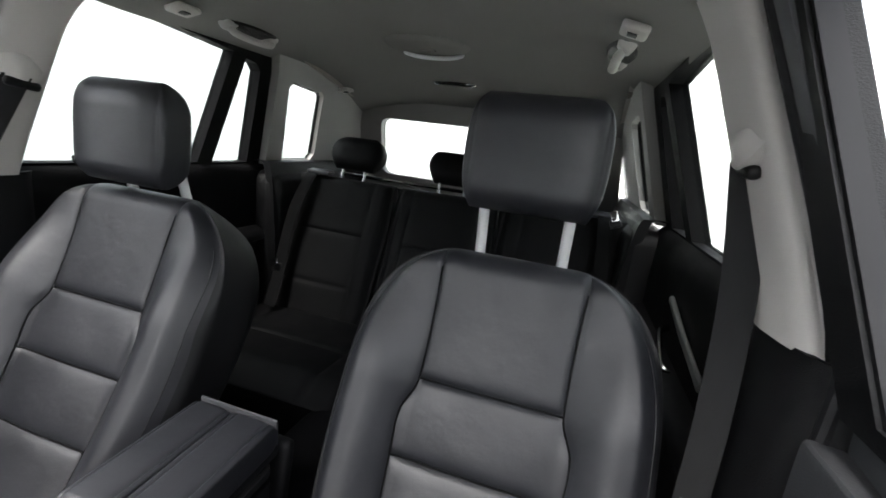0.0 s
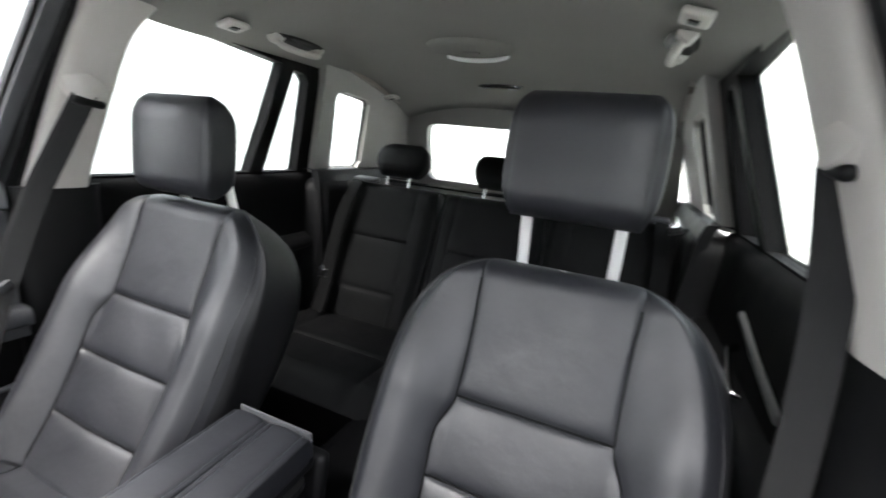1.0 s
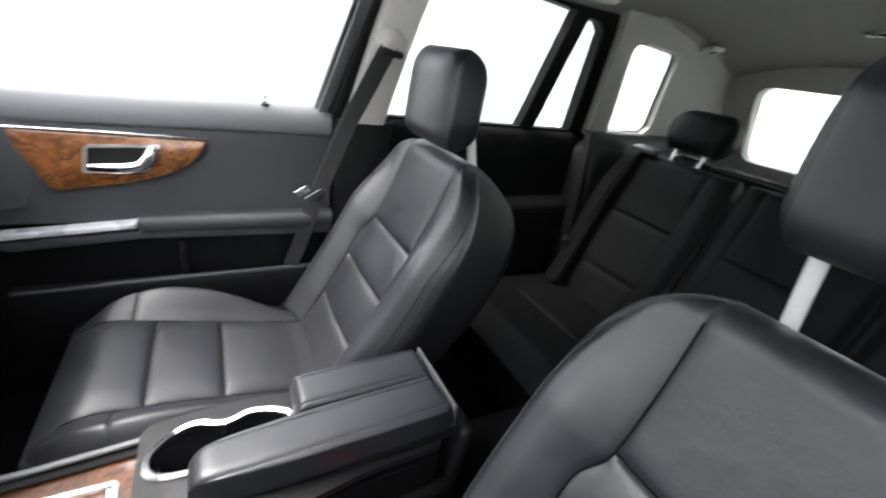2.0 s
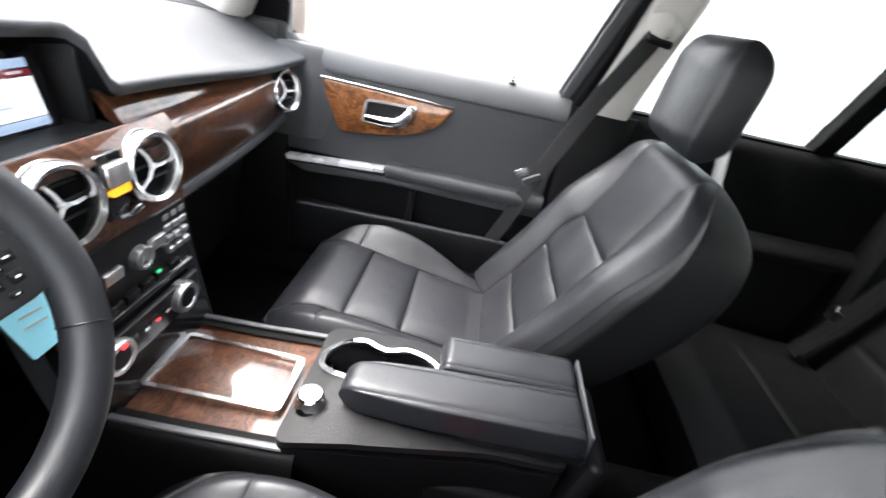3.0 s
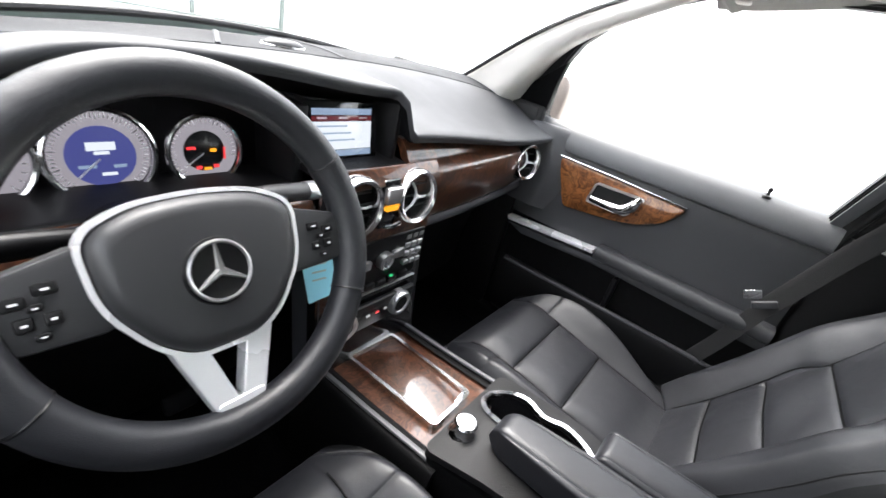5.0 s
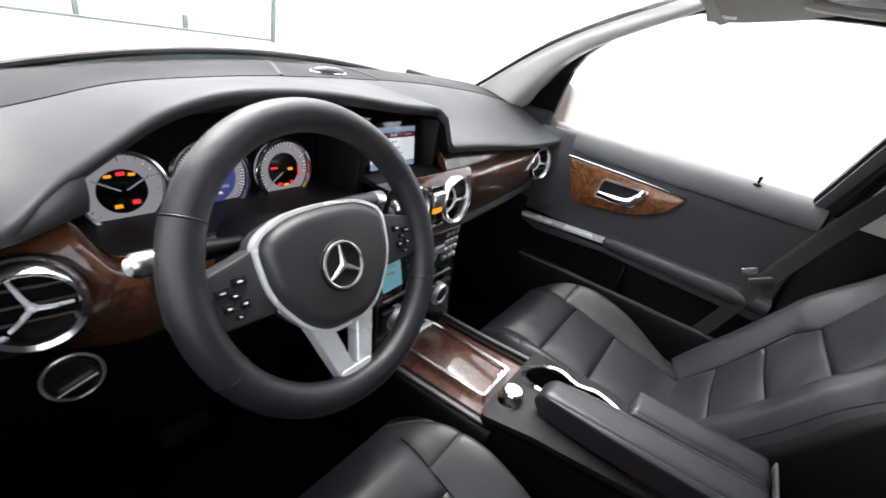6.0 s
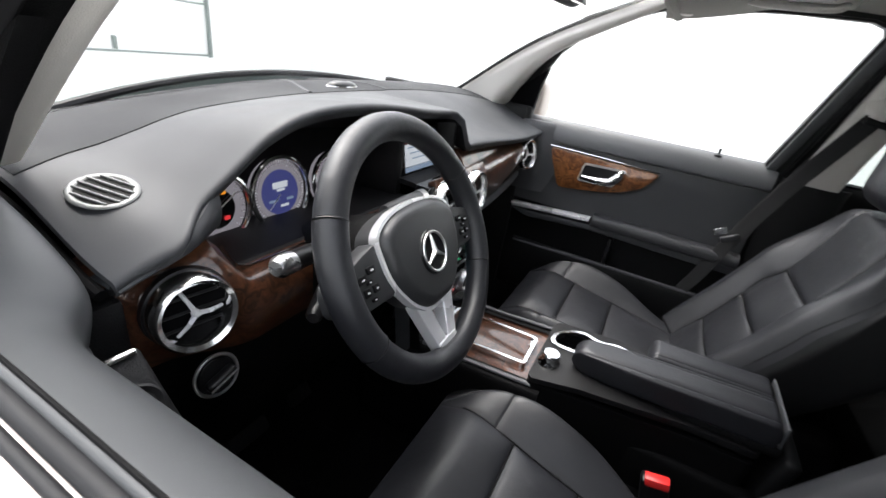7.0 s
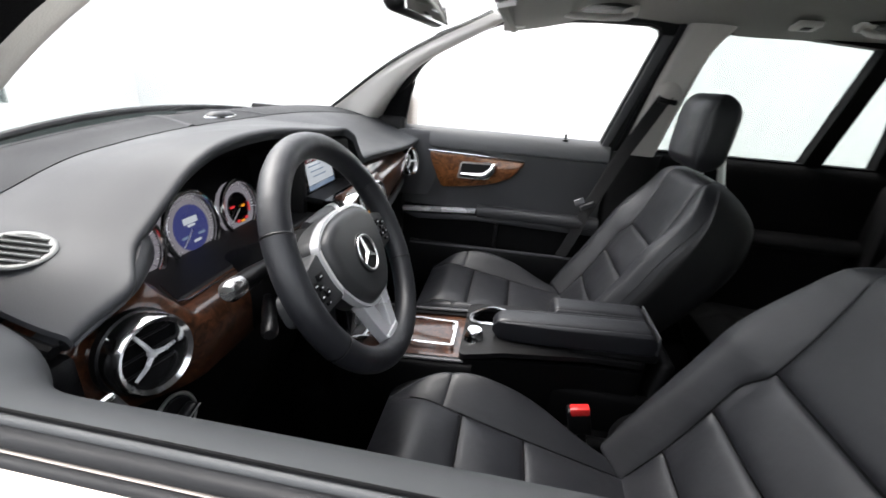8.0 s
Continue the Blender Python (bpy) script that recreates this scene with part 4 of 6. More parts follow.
# ---- dashboard ----
def base_top(x, y):
    """The height of the dash pad without its lip and hood."""
    z = 1.085 + 0.090 * step(0.56, 0.95, y) - 0.02 * step(0.98, 1.12, y)
    z -= 0.014 * abs(x / 0.66) ** 2.5 * step(0.75, 0.95, y)
    low = table(x, [(-0.68, 1.114), (-0.60, 1.120), (-0.40, 1.138), (-0.20, 1.156), (-0.05, 1.165), (0.12, 1.168)]) + 0.006 * step(0.85, 1.0, y) - 0.014 * step(0.98, 1.12, y)
    return z + (low - z) * step(0.11, 0.03, x)


def lip_z(x):
    """The height of the pad's edge: low at the driver's end, arched over the instruments, flat before the passenger."""
    z = table(x, [(-0.650, 1.062), (-0.61, 1.078), (-0.565, 1.096), (-0.533, 1.113), (-0.494, 1.139), (-0.445, 1.170), (-0.382, 1.190), (-0.30, 1.196), (-0.20, 1.192), (-0.05, 1.176), (0.05, 1.169)])
    return z + (1.104 - 0.028 * step(0.05, 0.55, x) - z) * step(0.050, 0.068, x)


def lip_y(x):
    return 0.602 + 0.040 * step(-0.60, -0.535, x) * step(0.070, 0.036, x) + 0.012 * step(-0.58, -0.64, x)


def pad_z(x, y):
    y0 = lip_y(x)
    reach = 0.20 + 0.135 * step(-0.65, -0.38, x) - 0.15 * step(0.04, 0.075, x)
    return base_top(x, y) + (lip_z(x) - base_top(x, y0)) * step(reach, 0.0, y - y0)


def dash_pad(u, v):
    x = -0.650 + 1.322 * u
    y0, far = lip_y(x), 1.10 - 0.155 * (x / 0.685) ** 2
    lipz = lip_z(x)
    deep = step(-0.57, -0.54, x) * step(0.066, 0.045, x)
    if v < 0.12:
        k = v / 0.12
        return x, y0 + 0.02 + 0.13 * deep * (1 - k), lipz - 0.018 - 0.003 * (1 - k) - 0.05 * deep * (1 - k)
    if v < 0.24:
        k = (v - 0.12) / 0.12
        a = math.pi * k
        return x, y0 + 0.010 - 0.012 * math.sin(a) + 0.010 * (1 - k), lipz - 0.009 - 0.009 * math.cos(a)
    k = (v - 0.24) / 0.76
    y = y0 + 0.012 + (far - y0 - 0.012) * k ** 1.25
    return x, y, pad_z(x, y)


dash = root("dashboard", (0, 0.75, 0.45), "dark grey dashboard with burl wood band and round vents", "dashboard")
part("upper_pad", grid_slab(bmesh.new(), lambda u, v: dash_pad(u, 0.165 + 0.835 * v), 150, 58, (0, 0.004, -0.006)), PAD, dash, "dark grey soft-touch upper pad", 60)
# The same sheet carried on under the edge, in black.
part("pad_underside", grid_slab(bmesh.new(), lambda u, v: dash_pad(u, 0.165 * v), 150, 10, (0, 0.004, 0.004)), BLACK, dash, "black underside of the pad's edge", 60)
# thick rolled edge from the pad's outer corner to the instruments
leg = [[(x, y0 + dy, z1 + (lip_z(x) - 0.008 - z1) * k) for x, y0, z1 in ((-0.649, 0.610, 1.049), (-0.615, 0.609, 1.056), (-0.58, 0.612, 1.060), (-0.553, 0.622, 1.063), (-0.535, 0.632, 1.064), (-0.520, 0.640, 1.064))]
       for k, dy in ((1.0, 0.012), (0.75, 0.006), (0.45, 0.005), (0.2, 0.009), (0.0, 0.018), (0.0, 0.05))]
# Black strip added to stop light showing through the gap by the door.
part("gap_filler", tube(bmesh.new(), [(-0.657, y, pad_z(-0.650, y) - 0.016) for y in (0.63, 0.66, 0.69, 0.75, 0.82, 0.90)], 0.006, 8), BLACK, dash, "black strip added to darken the gap beside the door")
part("pad_roll", slab(bmesh.new(), leg, (0, 0.006, 0), (4, 5)), PAD, dash, "rolled edge of the pad")


def band(x0, x1, rows, thick, name, mat, label="", n=24):
    """A strip across the dash from x0 to x1 through (y, z) functions of x."""
    sweep = lambda x: 0.045 * (abs(x) / 0.6) ** 2 * (1.0 if x > 0 else step(-0.50, -0.60, x))
    grid = [[(x0 + (x1 - x0) * i / n, f(x0 + (x1 - x0) * i / n)[0] + sweep(x0 + (x1 - x0) * i / n), f(x0 + (x1 - x0) * i / n)[1]) for i in range(n + 1)] for f in rows]
    return part(name, slab(bmesh.new(), grid, thick, (4, 1)), mat, dash, label)


lip = lip_z
band(0.072, 0.668, [lambda x: (0.640, lip(x) - 0.020), lambda x: (0.622, 1.066 - 0.015 * step(0.1, 0.66, x)), lambda x: (0.612, 1.050), lambda x: (0.590, 1.041), lambda x: (0.581, 1.030), lambda x: (0.582, 0.985), lambda x: (0.596, 0.945), lambda x: (0.606, 0.925)],
     (0, 0.02, 0), "wood_band", WOOD, "dark polished burl wood band")
band(0.072, 0.668, [lambda x: (0.604, 0.923), lambda x: (0.600, 0.912), lambda x: (0.606, 0.898), lambda x: (0.64, 0.890)], (0, 0.02, 0), "lower_lip", SOFT)
band(0.072, 0.668, [lambda x: (0.655, 0.896), lambda x: (0.70, 0.85), lambda x: (0.74, 0.72), lambda x: (0.76, 0.55)], (0, 0.02, 0), "glovebox_lid", SOFT_DARK)
band(-0.652, -0.135, [lambda x: (0.636, min(lip(x) - 0.014, 1.058) - 0.043 * step(-0.540, -0.512, x)), lambda x: (0.608, 1.034 - 0.028 * step(-0.545, -0.510, x)), lambda x: (0.598, 0.99 - 0.01 * step(-0.56, -0.49, x)), lambda x: (0.604, 0.945), lambda x: (0.618, 0.912)],
     (0, 0.02, 0), "wood_band", WOOD, "dark polished burl wood band", 60)
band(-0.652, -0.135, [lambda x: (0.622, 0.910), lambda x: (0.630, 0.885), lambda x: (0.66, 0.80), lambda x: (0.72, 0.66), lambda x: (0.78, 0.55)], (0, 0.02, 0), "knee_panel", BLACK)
# instrument binnacle
arch = [(-0.53 + 0.41 * i / 20, lip_z(-0.53 + 0.41 * i / 20) - 0.055) for i in range(21)]
part("binnacle_back", prism(bmesh.new(), [(-0.53, 0.985)] + arch + [(-0.12, 0.985)], lambda u, v, w: Vector((u, 0.778 + 0.10 * (v - 1.05) - w, v)), 0.012), BLACK, dash)
part("binnacle_floor", slab(bmesh.new(), [[(x, y, z) for x in (-0.55, -0.33, -0.12)] for y, z in ((0.634, 1.010), (0.640, 1.016), (0.66, 1.016), (0.78, 1.008))], (0, 0, -0.008)), SOFT_DARK, dash)
part("floor_edge", tube(bmesh.new(), [(-0.533, 0.633, 1.052), (-0.525, 0.632, 1.036), (-0.516, 0.631, 1.022), (-0.500, 0.630, 1.0165), (-0.40, 0.629, 1.0155), (-0.14, 0.629, 1.0155)], 0.0011, 6), CHROME, dash, "thin bright edge below the instruments")
part("binnacle_cheek", rbox(bmesh.new(), (0.02, 0.12, 0.15), (-0.125, 0.72, 1.06), (0, 0, 0), 0.006), SOFT_DARK, dash)


def gauge(x, y, z, r, name, face):
    m = pose(x, y, z, 82, 0, 0)
    g = part(name, lathe(bmesh.new(), [(0, 0), (r, 0), (r, -0.01), (0, -0.01)], m, 48), DIAL, dash, face)
    part("bezel", torus(bmesh.new(), r * 1.06, 0.004, m @ Matrix.Translation((0, 0, 0.006)), 48, 8), CHROME, g)
    part("centre", lathe(bmesh.new(), [(0, 0.002), (r * 0.60, 0.002), (r * 0.60, 0)], m, 40), GLOSS, g)
    return g, m


left, ml = gauge(-0.459, 0.743, 1.045, 0.047, "gauge", "fuel and temperature gauge with warning lamps")
mid, mm = gauge(-0.347, 0.744, 1.045, 0.053, "speedometer", "speedometer round a blue display")
right, mr = gauge(-0.226, 0.743, 1.044, 0.047, "tachometer", "rev counter with glowing warning lamps")


def on_dial(m, g, name, mat, x, y, w, h, up=0.004):
    bm = bmesh.new()
    rbox(bm, (w, h, 0.0015), (0, 0, 0), bevel=0.0006, seg=1)
    bm.transform(m @ Matrix.Translation((x, y, up)))
    return part(name, bm, mat, g)


def ticks(m, g, r, first, last, count, mat):
    bm = bmesh.new()
    for i in range(count):
        a = radians(first + (last - first) * i / (count - 1))
        long = 0.16 if i % 5 == 0 else 0.09
        t = m @ Matrix.Rotation(a, 4, "Z") @ Matrix.Translation((r * 0.90, 0, 0.001))
        vs = [bm.verts.new(t @ Vector((sx * r * long / 2, sy * 0.0006, h))) for h in (0, 0.001) for sx, sy in ((-1, -1), (1, -1), (1, 1), (-1, 1))]
        for f in ((4, 5, 6, 7), (0, 1, 5, 4), (1, 2, 6, 5), (2, 3, 7, 6), (3, 0, 4, 7)):
            bm.faces.new([vs[k] for k in f])
    return part("scale_marks", bm, mat, g)


ticks(mm, mid, 0.053, 225, -45, 51, WHITE_INK)
ticks(mr, right, 0.047, 225, -10, 31, WHITE_INK)
ticks(ml, left, 0.047, 225, -45, 21, WHITE_INK)
part("display", lathe(bmesh.new(), [(0, 0.0035), (0.036, 0.0035), (0.036, 0.002)], mm, 40), LCD_BLUE, mid, "round blue display")
on_dial(mm, mid, "display_readout", LCD, 0.0, 0.012, 0.030, 0.010)
on_dial(mm, mid, "display_readout", LCD, 0.0, 0.004, 0.016, 0.004)
on_dial(mm, mid, "display_readout", LCD_BAR, -0.016, -0.012, 0.018, 0.004)
on_dial(mm, mid, "display_readout", LCD_BAR, 0.017, -0.013, 0.014, 0.004)
on_dial(mm, mid, "display_readout", LCD, 0.005, -0.022, 0.016, 0.004)
for x, y, w, h, c in ((-0.019, 0.005, 0.013, 0.004, RED), (0.011, 0.001, 0.009, 0.005, AMBER), (-0.010, -0.023, 0.008, 0.005, RED), (0.002, -0.025, 0.011, 0.004, AMBER), (0.014, -0.022, 0.008, 0.005, RED), (0.027, -0.004, 0.003, 0.018, RED)):
    on_dial(mr, right, "warning_lamp", c, x, y, w, h)
for x, y, w, h, c in ((-0.014, 0.021, 0.008, 0.004, AMBER), (0.0, 0.023, 0.010, 0.005, RED), (0.012, 0.021, 0.008, 0.004, AMBER), (-0.008, -0.018, 0.009, 0.005, AMBER), (0.012, -0.015, 0.009, 0.006, RED)):
    on_dial(ml, left, "warning_lamp", c, x, y, w, h)
for m, g, a in ((mr, right, 215), (mm, mid, 222), (ml, left, 30), (ml, left, 150)):
    bm = bmesh.new()
    rbox(bm, (0.032, 0.0016, 0.0012), (0.020, 0, 0.006), bevel=0)
    bm.transform(m @ Matrix.Rotation(radians(a), 4, "Z"))
    part("needle", bm, WHITE_INK, g)
# screen in its hood
part("screen_recess", rbox(bmesh.new(), (0.18, 0.02, 0.12), (-0.035, 0.735, 1.09), (-10, 0, 0), 0.004), GLOSS, dash)
part("recess_cheek", rbox(bmesh.new(), (0.012, 0.11, 0.12), (0.052, 0.695, 1.09), (0, 0, 6), 0.004), SOFT_DARK, dash)
part("recess_floor", slab(bmesh.new(), [[(x, y, z) for x in (-0.125, -0.03, 0.072)] for y, z in ((0.605, 1.040), (0.62, 1.046), (0.74, 1.052))], (0, 0, -0.01)), SOFT_DARK, dash)
SM = pose(-0.044, 0.666, 1.093, 80, 0, 0)


def on_screen(name, parent, mat, x, y, w, h, t, up=0.0):
    bm = bmesh.new()
    rbox(bm, (w, h, t), (x, y, up), bevel=min(0.003, t * 0.4), seg=2)
    bm.transform(SM)
    return part(name, bm, mat, parent)


screen = on_screen("screen", dash, GLOSS, 0, 0, 0.155, 0.092, 0.014, -0.008)
tagged(screen, "lit colour display in a gloss black case")
on_screen("status_bar", screen, LCD_BAR, 0, 0.030, 0.122, 0.010, 0.001)
on_screen("menu_bar", screen, LCD_RED, 0, 0.020, 0.122, 0.007, 0.001)
on_screen("page", screen, LCD, 0, -0.007, 0.122, 0.044, 0.001)
on_screen("soft_keys", screen, LCD_BAR, 0, -0.035, 0.122, 0.010, 0.001)
for i in range(3):
    on_screen("menu_text", screen, WHITE_INK, -0.042 + 0.042 * i, 0.0205, 0.018, 0.003, 0.001, 0.0008)
for i in range(3):
    on_screen("page_text", screen, LCD_BAR, -0.022 + 0.008 * i, 0.008 - 0.011 * i, 0.06, 0.0025, 0.001, 0.0008)


def round_vent(x, y, z, r, parent, yaw=0, tilt=84):
    """A round vent: chrome ring, dark throat, three-armed guide."""
    m = pose(x, y, z, tilt, 0, yaw)
    v = part("air_vent", lathe(bmesh.new(), [(r * 0.77, -0.012), (r * 0.77, 0.002), (r * 0.82, 0.010), (r * 0.93, 0.013), (r, 0.008), (r * 1.02, -0.004), (r * 1.0, -0.03)], m, 56), RING, parent, "round chrome air vent")
    part("shadow_ring", lathe(bmesh.new(), [(r * 1.0, -0.010), (r * 1.06, -0.012), (r * 1.07, -0.02)], m, 48), HARD, v)
    part("throat", lathe(bmesh.new(), [(r * 0.80, 0.0), (r * 0.79, -0.009), (0, -0.010)], m, 40), BLACK, v)
    bm = bmesh.new()
    for i in range(3):
        a = radians(112 + 120 * i)
        pts = [m @ Vector((q * math.cos(a), q * math.sin(a), h)) for q, h in ((0.0, 0.003), (r * 0.35, 0.003), (r * 0.70, -0.004))]
        tube(bm, pts, [0.0030, 0.0024, 0.0020], 8)
    lathe(bm, [(0, 0.008), (0.003, 0.007), (0.0045, 0.004), (0.0045, 0)], m, 16)
    part("air_guide", bm, SATIN, v, "three silver guide arms")
    for k in (-0.4, 0.0, 0.4):
        w = math.sqrt(1 - k * k) * r * 0.76
        part("vane", tube(bmesh.new(), [m @ Vector((-w, k * r, -0.006)), m @ Vector((w, k * r, -0.006))], 0.0018, 6), HARD, v)
    return v


round_vent(-0.589, 0.606, 1.004, 0.043, dash, -10)
round_vent(0.570, 0.614, 1.008, 0.050, dash, -12)
round_vent(-0.080, 0.572, 1.004, 0.050, dash)
round_vent(0.060, 0.573, 1.002, 0.050, dash)
# centre stack
face = lambda v: (0.585 - 0.010 * step(0.97, 0.75, v) - 0.02 * step(0.80, 0.68, v))
stack = part("centre_panel", slab(bmesh.new(), [[(x, face(z) + 0.006, z) for x in (-0.128, 0.0, 0.128)] for z in (1.046, 0.97, 0.90, 0.82, 0.75, 0.69, 0.66)], (0, 0.03, 0), (3, 2)), GLOSS, dash, "gloss black centre stack")
part("stack_wood", rbox(bmesh.new(), (0.236, 0.012, 0.040), (0.008, 0.584, 0.938), bevel=0.004), WOOD, stack)
part("crown_trim", rbox(bmesh.new(), (0.236, 0.02, 0.034), (0.008, 0.590, 1.040), (-30, 0, 0), 0.004), WOOD, stack)
for e in (-0.122, 0.134):
    part("flank_trim", slab(bmesh.new(), [[(e + (0.012 if e > 0 else -0.012) * k, face(z) + 0.004 + 0.05 * k, z) for k in (0, 0.5, 1)] for z in (0.94, 0.85, 0.75, 0.66)], (0, 0.01, 0), (3, 2)), SOFT, stack)


def key(name, x, z, w, h, mat, parent, proud=0.006):
    return part(name, rbox(bmesh.new(), (w, 0.012, h), (x, face(z) - proud + 0.006, z), (4, 0, 0), 0.002), mat, parent)


key("radio_panel", 0.01, 0.875, 0.21, 0.105, HARD, stack, 0.004)
for i in range(4):
    for j in range(3):
        key("number_key", 0.072 + 0.018 * j, 0.915 - 0.019 * i, 0.014, 0.011, SILVER, stack, 0.010)
for i in range(3):
    key("mode_key", -0.082 + 0.018 * (i % 2), 0.912 - 0.02 * i, 0.015, 0.010, HARD, stack, 0.010)
key("skip_key", -0.040, 0.880, 0.032, 0.018, SILVER, stack, 0.012)
key("skip_key", 0.046, 0.886, 0.032, 0.018, SILVER, stack, 0.012)


def knob(x, z, r, mat, name="knob", cap=None):
    m = pose(x, face(z) + 0.0, z, 92, 0, 0)
    k = part(name, lathe(bmesh.new(), [(r, -0.004), (r, 0.014), (r * 0.94, 0.018), (r * 0.72, 0.018), (r * 0.66, 0.014), (0, 0.014)], m, 36), mat, stack)
    part("knob_cap", lathe(bmesh.new(), [(0, 0.0165), (r * 0.6, 0.0165), (r * 0.64, 0.0145)], m, 30), cap or HARD, k)
    return k


knob(0.010, 0.881, 0.018, SILVER, "volume_knob", SILVER)
part("divider", rbox(bmesh.new(), (0.23, 0.006, 0.003), (0.005, face(0.81) + 0.002, 0.812), bevel=0.001), SILVER, stack)
for i in range(6):
    key("switch", -0.075 + 0.03 * i, 0.828, 0.024, 0.014, HARD, stack, 0.006)
part("indicator", rbox(bmesh.new(), (0.008, 0.004, 0.003), (0.040, face(0.83) - 0.004, 0.836), bevel=0.001), GREEN, stack)
part("climate_panel", rbox(bmesh.new(), (0.235, 0.012, 0.065), (-0.003, face(0.765) + 0.002, 0.762), (6, 0, 0), 0.004), HARD, stack)
for x in (-0.075, 0.069):
    d = knob(x, 0.768, 0.027, SILVER, "climate_dial")
    m = pose(x, face(0.768), 0.768, 92, 0, 0)
    bm = bmesh.new()
    for i in range(24):
        t = m @ Matrix.Rotation(2 * math.pi * i / 24, 4, "Z")
        tube(bm, [t @ Vector((0.0272, 0, -0.002)), t @ Vector((0.0272, 0, 0.013))], 0.0012, 5)
    part("grip_ribs", bm, SILVER, d)
for x, c in ((-0.043, HARD), (-0.020, WHITE_INK), (0.003, RED), (0.026, WHITE_INK)):
    key("climate_switch", x, 0.772, 0.018, 0.012, HARD, stack, 0.008)
    part("switch_mark", rbox(bmesh.new(), (0.009, 0.002, 0.004), (x, face(0.77) - 0.013, 0.772), bevel=0.0005), c, stack)
part("indicator", rbox(bmesh.new(), (0.010, 0.004, 0.006), (-0.070, face(0.77) - 0.020, 0.786), bevel=0.001), RED, stack)
part("warning_switch", rbox(bmesh.new(), (0.034, 0.014, 0.030), (-0.003, 0.570, 1.014), bevel=0.004), SILVER, stack)
part("airbag_lamp", rbox(bmesh.new(), (0.028, 0.010, 0.007), (-0.003, 0.570, 0.990), bevel=0.002), AMBER, stack, "lit amber indicator")
part("vent_surround", rbox(bmesh.new(), (0.040, 0.012, 0.09), (-0.003, 0.580, 0.995), bevel=0.004), GLOSS, stack)
part("vent_trim", tube(bmesh.new(), [(-0.01, 0.572, 0.955), (0.009, 0.570, 0.952), (0.03, 0.572, 0.955)], 0.004, 8), CHROME, stack)
part("controller_dot", rbox(bmesh.new(), (0.026, 0.01, 0.008), (-0.03, 0.600, 1.044), bevel=0.004, seg=3), CHROME, dash)
# demister grille, centre speaker and sensor
up_ = Vector((pad_z(-0.605, 0.726) - pad_z(-0.585, 0.726), pad_z(-0.595, 0.716) - pad_z(-0.595, 0.736), 0.02)).normalized()
long_ = Vector((math.cos(radians(-69)), math.sin(radians(-69)), 0))
long_ = (long_ - up_ * long_.dot(up_)).normalized()
DM = Matrix.Translation((-0.5955, 0.726, pad_z(-0.5955, 0.726) + 0.001)) @ Matrix((long_, up_.cross(long_), up_)).transposed().to_4x4()
grille = part("demister_grille", torus(bmesh.new(), 0.0285, 0.0038, DM, 48, 8, 0.4), GRILLE, dash, "round silver-grey demister grille")
part("grille_well", lathe(bmesh.new(), [(0.029, -0.008), (0.028, 0.0005), (0, 0.0)], DM, 40), BLACK, grille)
for i in range(-2, 3):
    k = i * 0.0098
    half_ = math.sqrt(0.027 ** 2 - k * k)
    part("grille_bar", tube(bmesh.new(), [DM @ Vector((-half_, k, 0.0015)), DM @ Vector((half_, k, 0.0015))], 0.0015, 6), GRILLE, grille)
sp = lambda x, y: (x, y, pad_z(x, y) + 0.0014)
part("speaker_cover", grid_slab(bmesh.new(), lambda u, v: sp((0.128 + 0.012 * v) * (2 * u - 1), 0.885 + 0.135 * v), 20, 20, (0, 0, -0.006)), SOFT_MESH, dash, "fine-meshed centre speaker cover")


def defrost_sheet(e):
    """The grained sheet from the pad's curved crease to the windscreen."""
    def f(u, v):
        x = 0.642 - (0.642 - 0.135 + 0.085 * v) * u
        near = table(x, [(0.05, 0.888), (0.14, 0.888), (0.30, 0.882), (0.44, 0.862), (0.54, 0.838), (0.642, 0.790)])
        far = 1.070 - 0.155 * (x / 0.685) ** 2
        return sp(e * x, near + (far - near) * v)
    return f


for e in (-1, 1):
    part("defrost_panel", grid_slab(bmesh.new(), defrost_sheet(e), 44, 20, (0, 0, -0.008)), SOFT_MESH, dash, "darker grained panel along the windscreen")
    edge = [Vector(defrost_sheet(e)(1.0, k / 12)) + Vector((-e * 0.004, 0, 0)) for k in range(13)]
    part("panel_edge", tube(bmesh.new(), edge, 0.005, 8, flat=0.6), PAD, dash)
part("windscreen_slot", grid_slab(bmesh.new(), lambda u, v: sp(-0.64 + 1.28 * u, 1.072 + 0.022 * v - 0.155 * ((-0.64 + 1.28 * u) / 0.685) ** 2), 40, 3, (0, 0, -0.006)), HARD, dash, "black demister slot")
part("light_sensor", lathe(bmesh.new(), [(0, 0.012), (0.03, 0.010), (0.042, 0.005), (0.045, 0.0)], pose(*sp(0.016, 0.930)), 36, 0.5), HARD, dash)
part("sensor_rim", torus(bmesh.new(), 0.045, 0.003, pose(*sp(0.016, 0.930)) @ Matrix.Diagonal((1, 0.5, 1, 1)), 36, 6), CHROME, dash)
# light switch below the outer vent
LS = pose(-0.573, 0.606, 0.905, 80, 0, -5)
sw = part("light_switch", torus(bmesh.new(), 0.026, 0.0022, LS, 40, 8), SILVER, dash, "rotary light switch with silver ring")
part("switch_face", lathe(bmesh.new(), [(0, 0.004), (0.022, 0.003), (0.025, -0.004)], LS, 36), HARD, sw)
bm = bmesh.new()
rbox(bm, (0.038, 0.012, 0.016), (0, 0, 0.010), (0, 0, 20), 0.005, 3)
bm.transform(LS)
part("switch_grip", bm, HARD, sw)
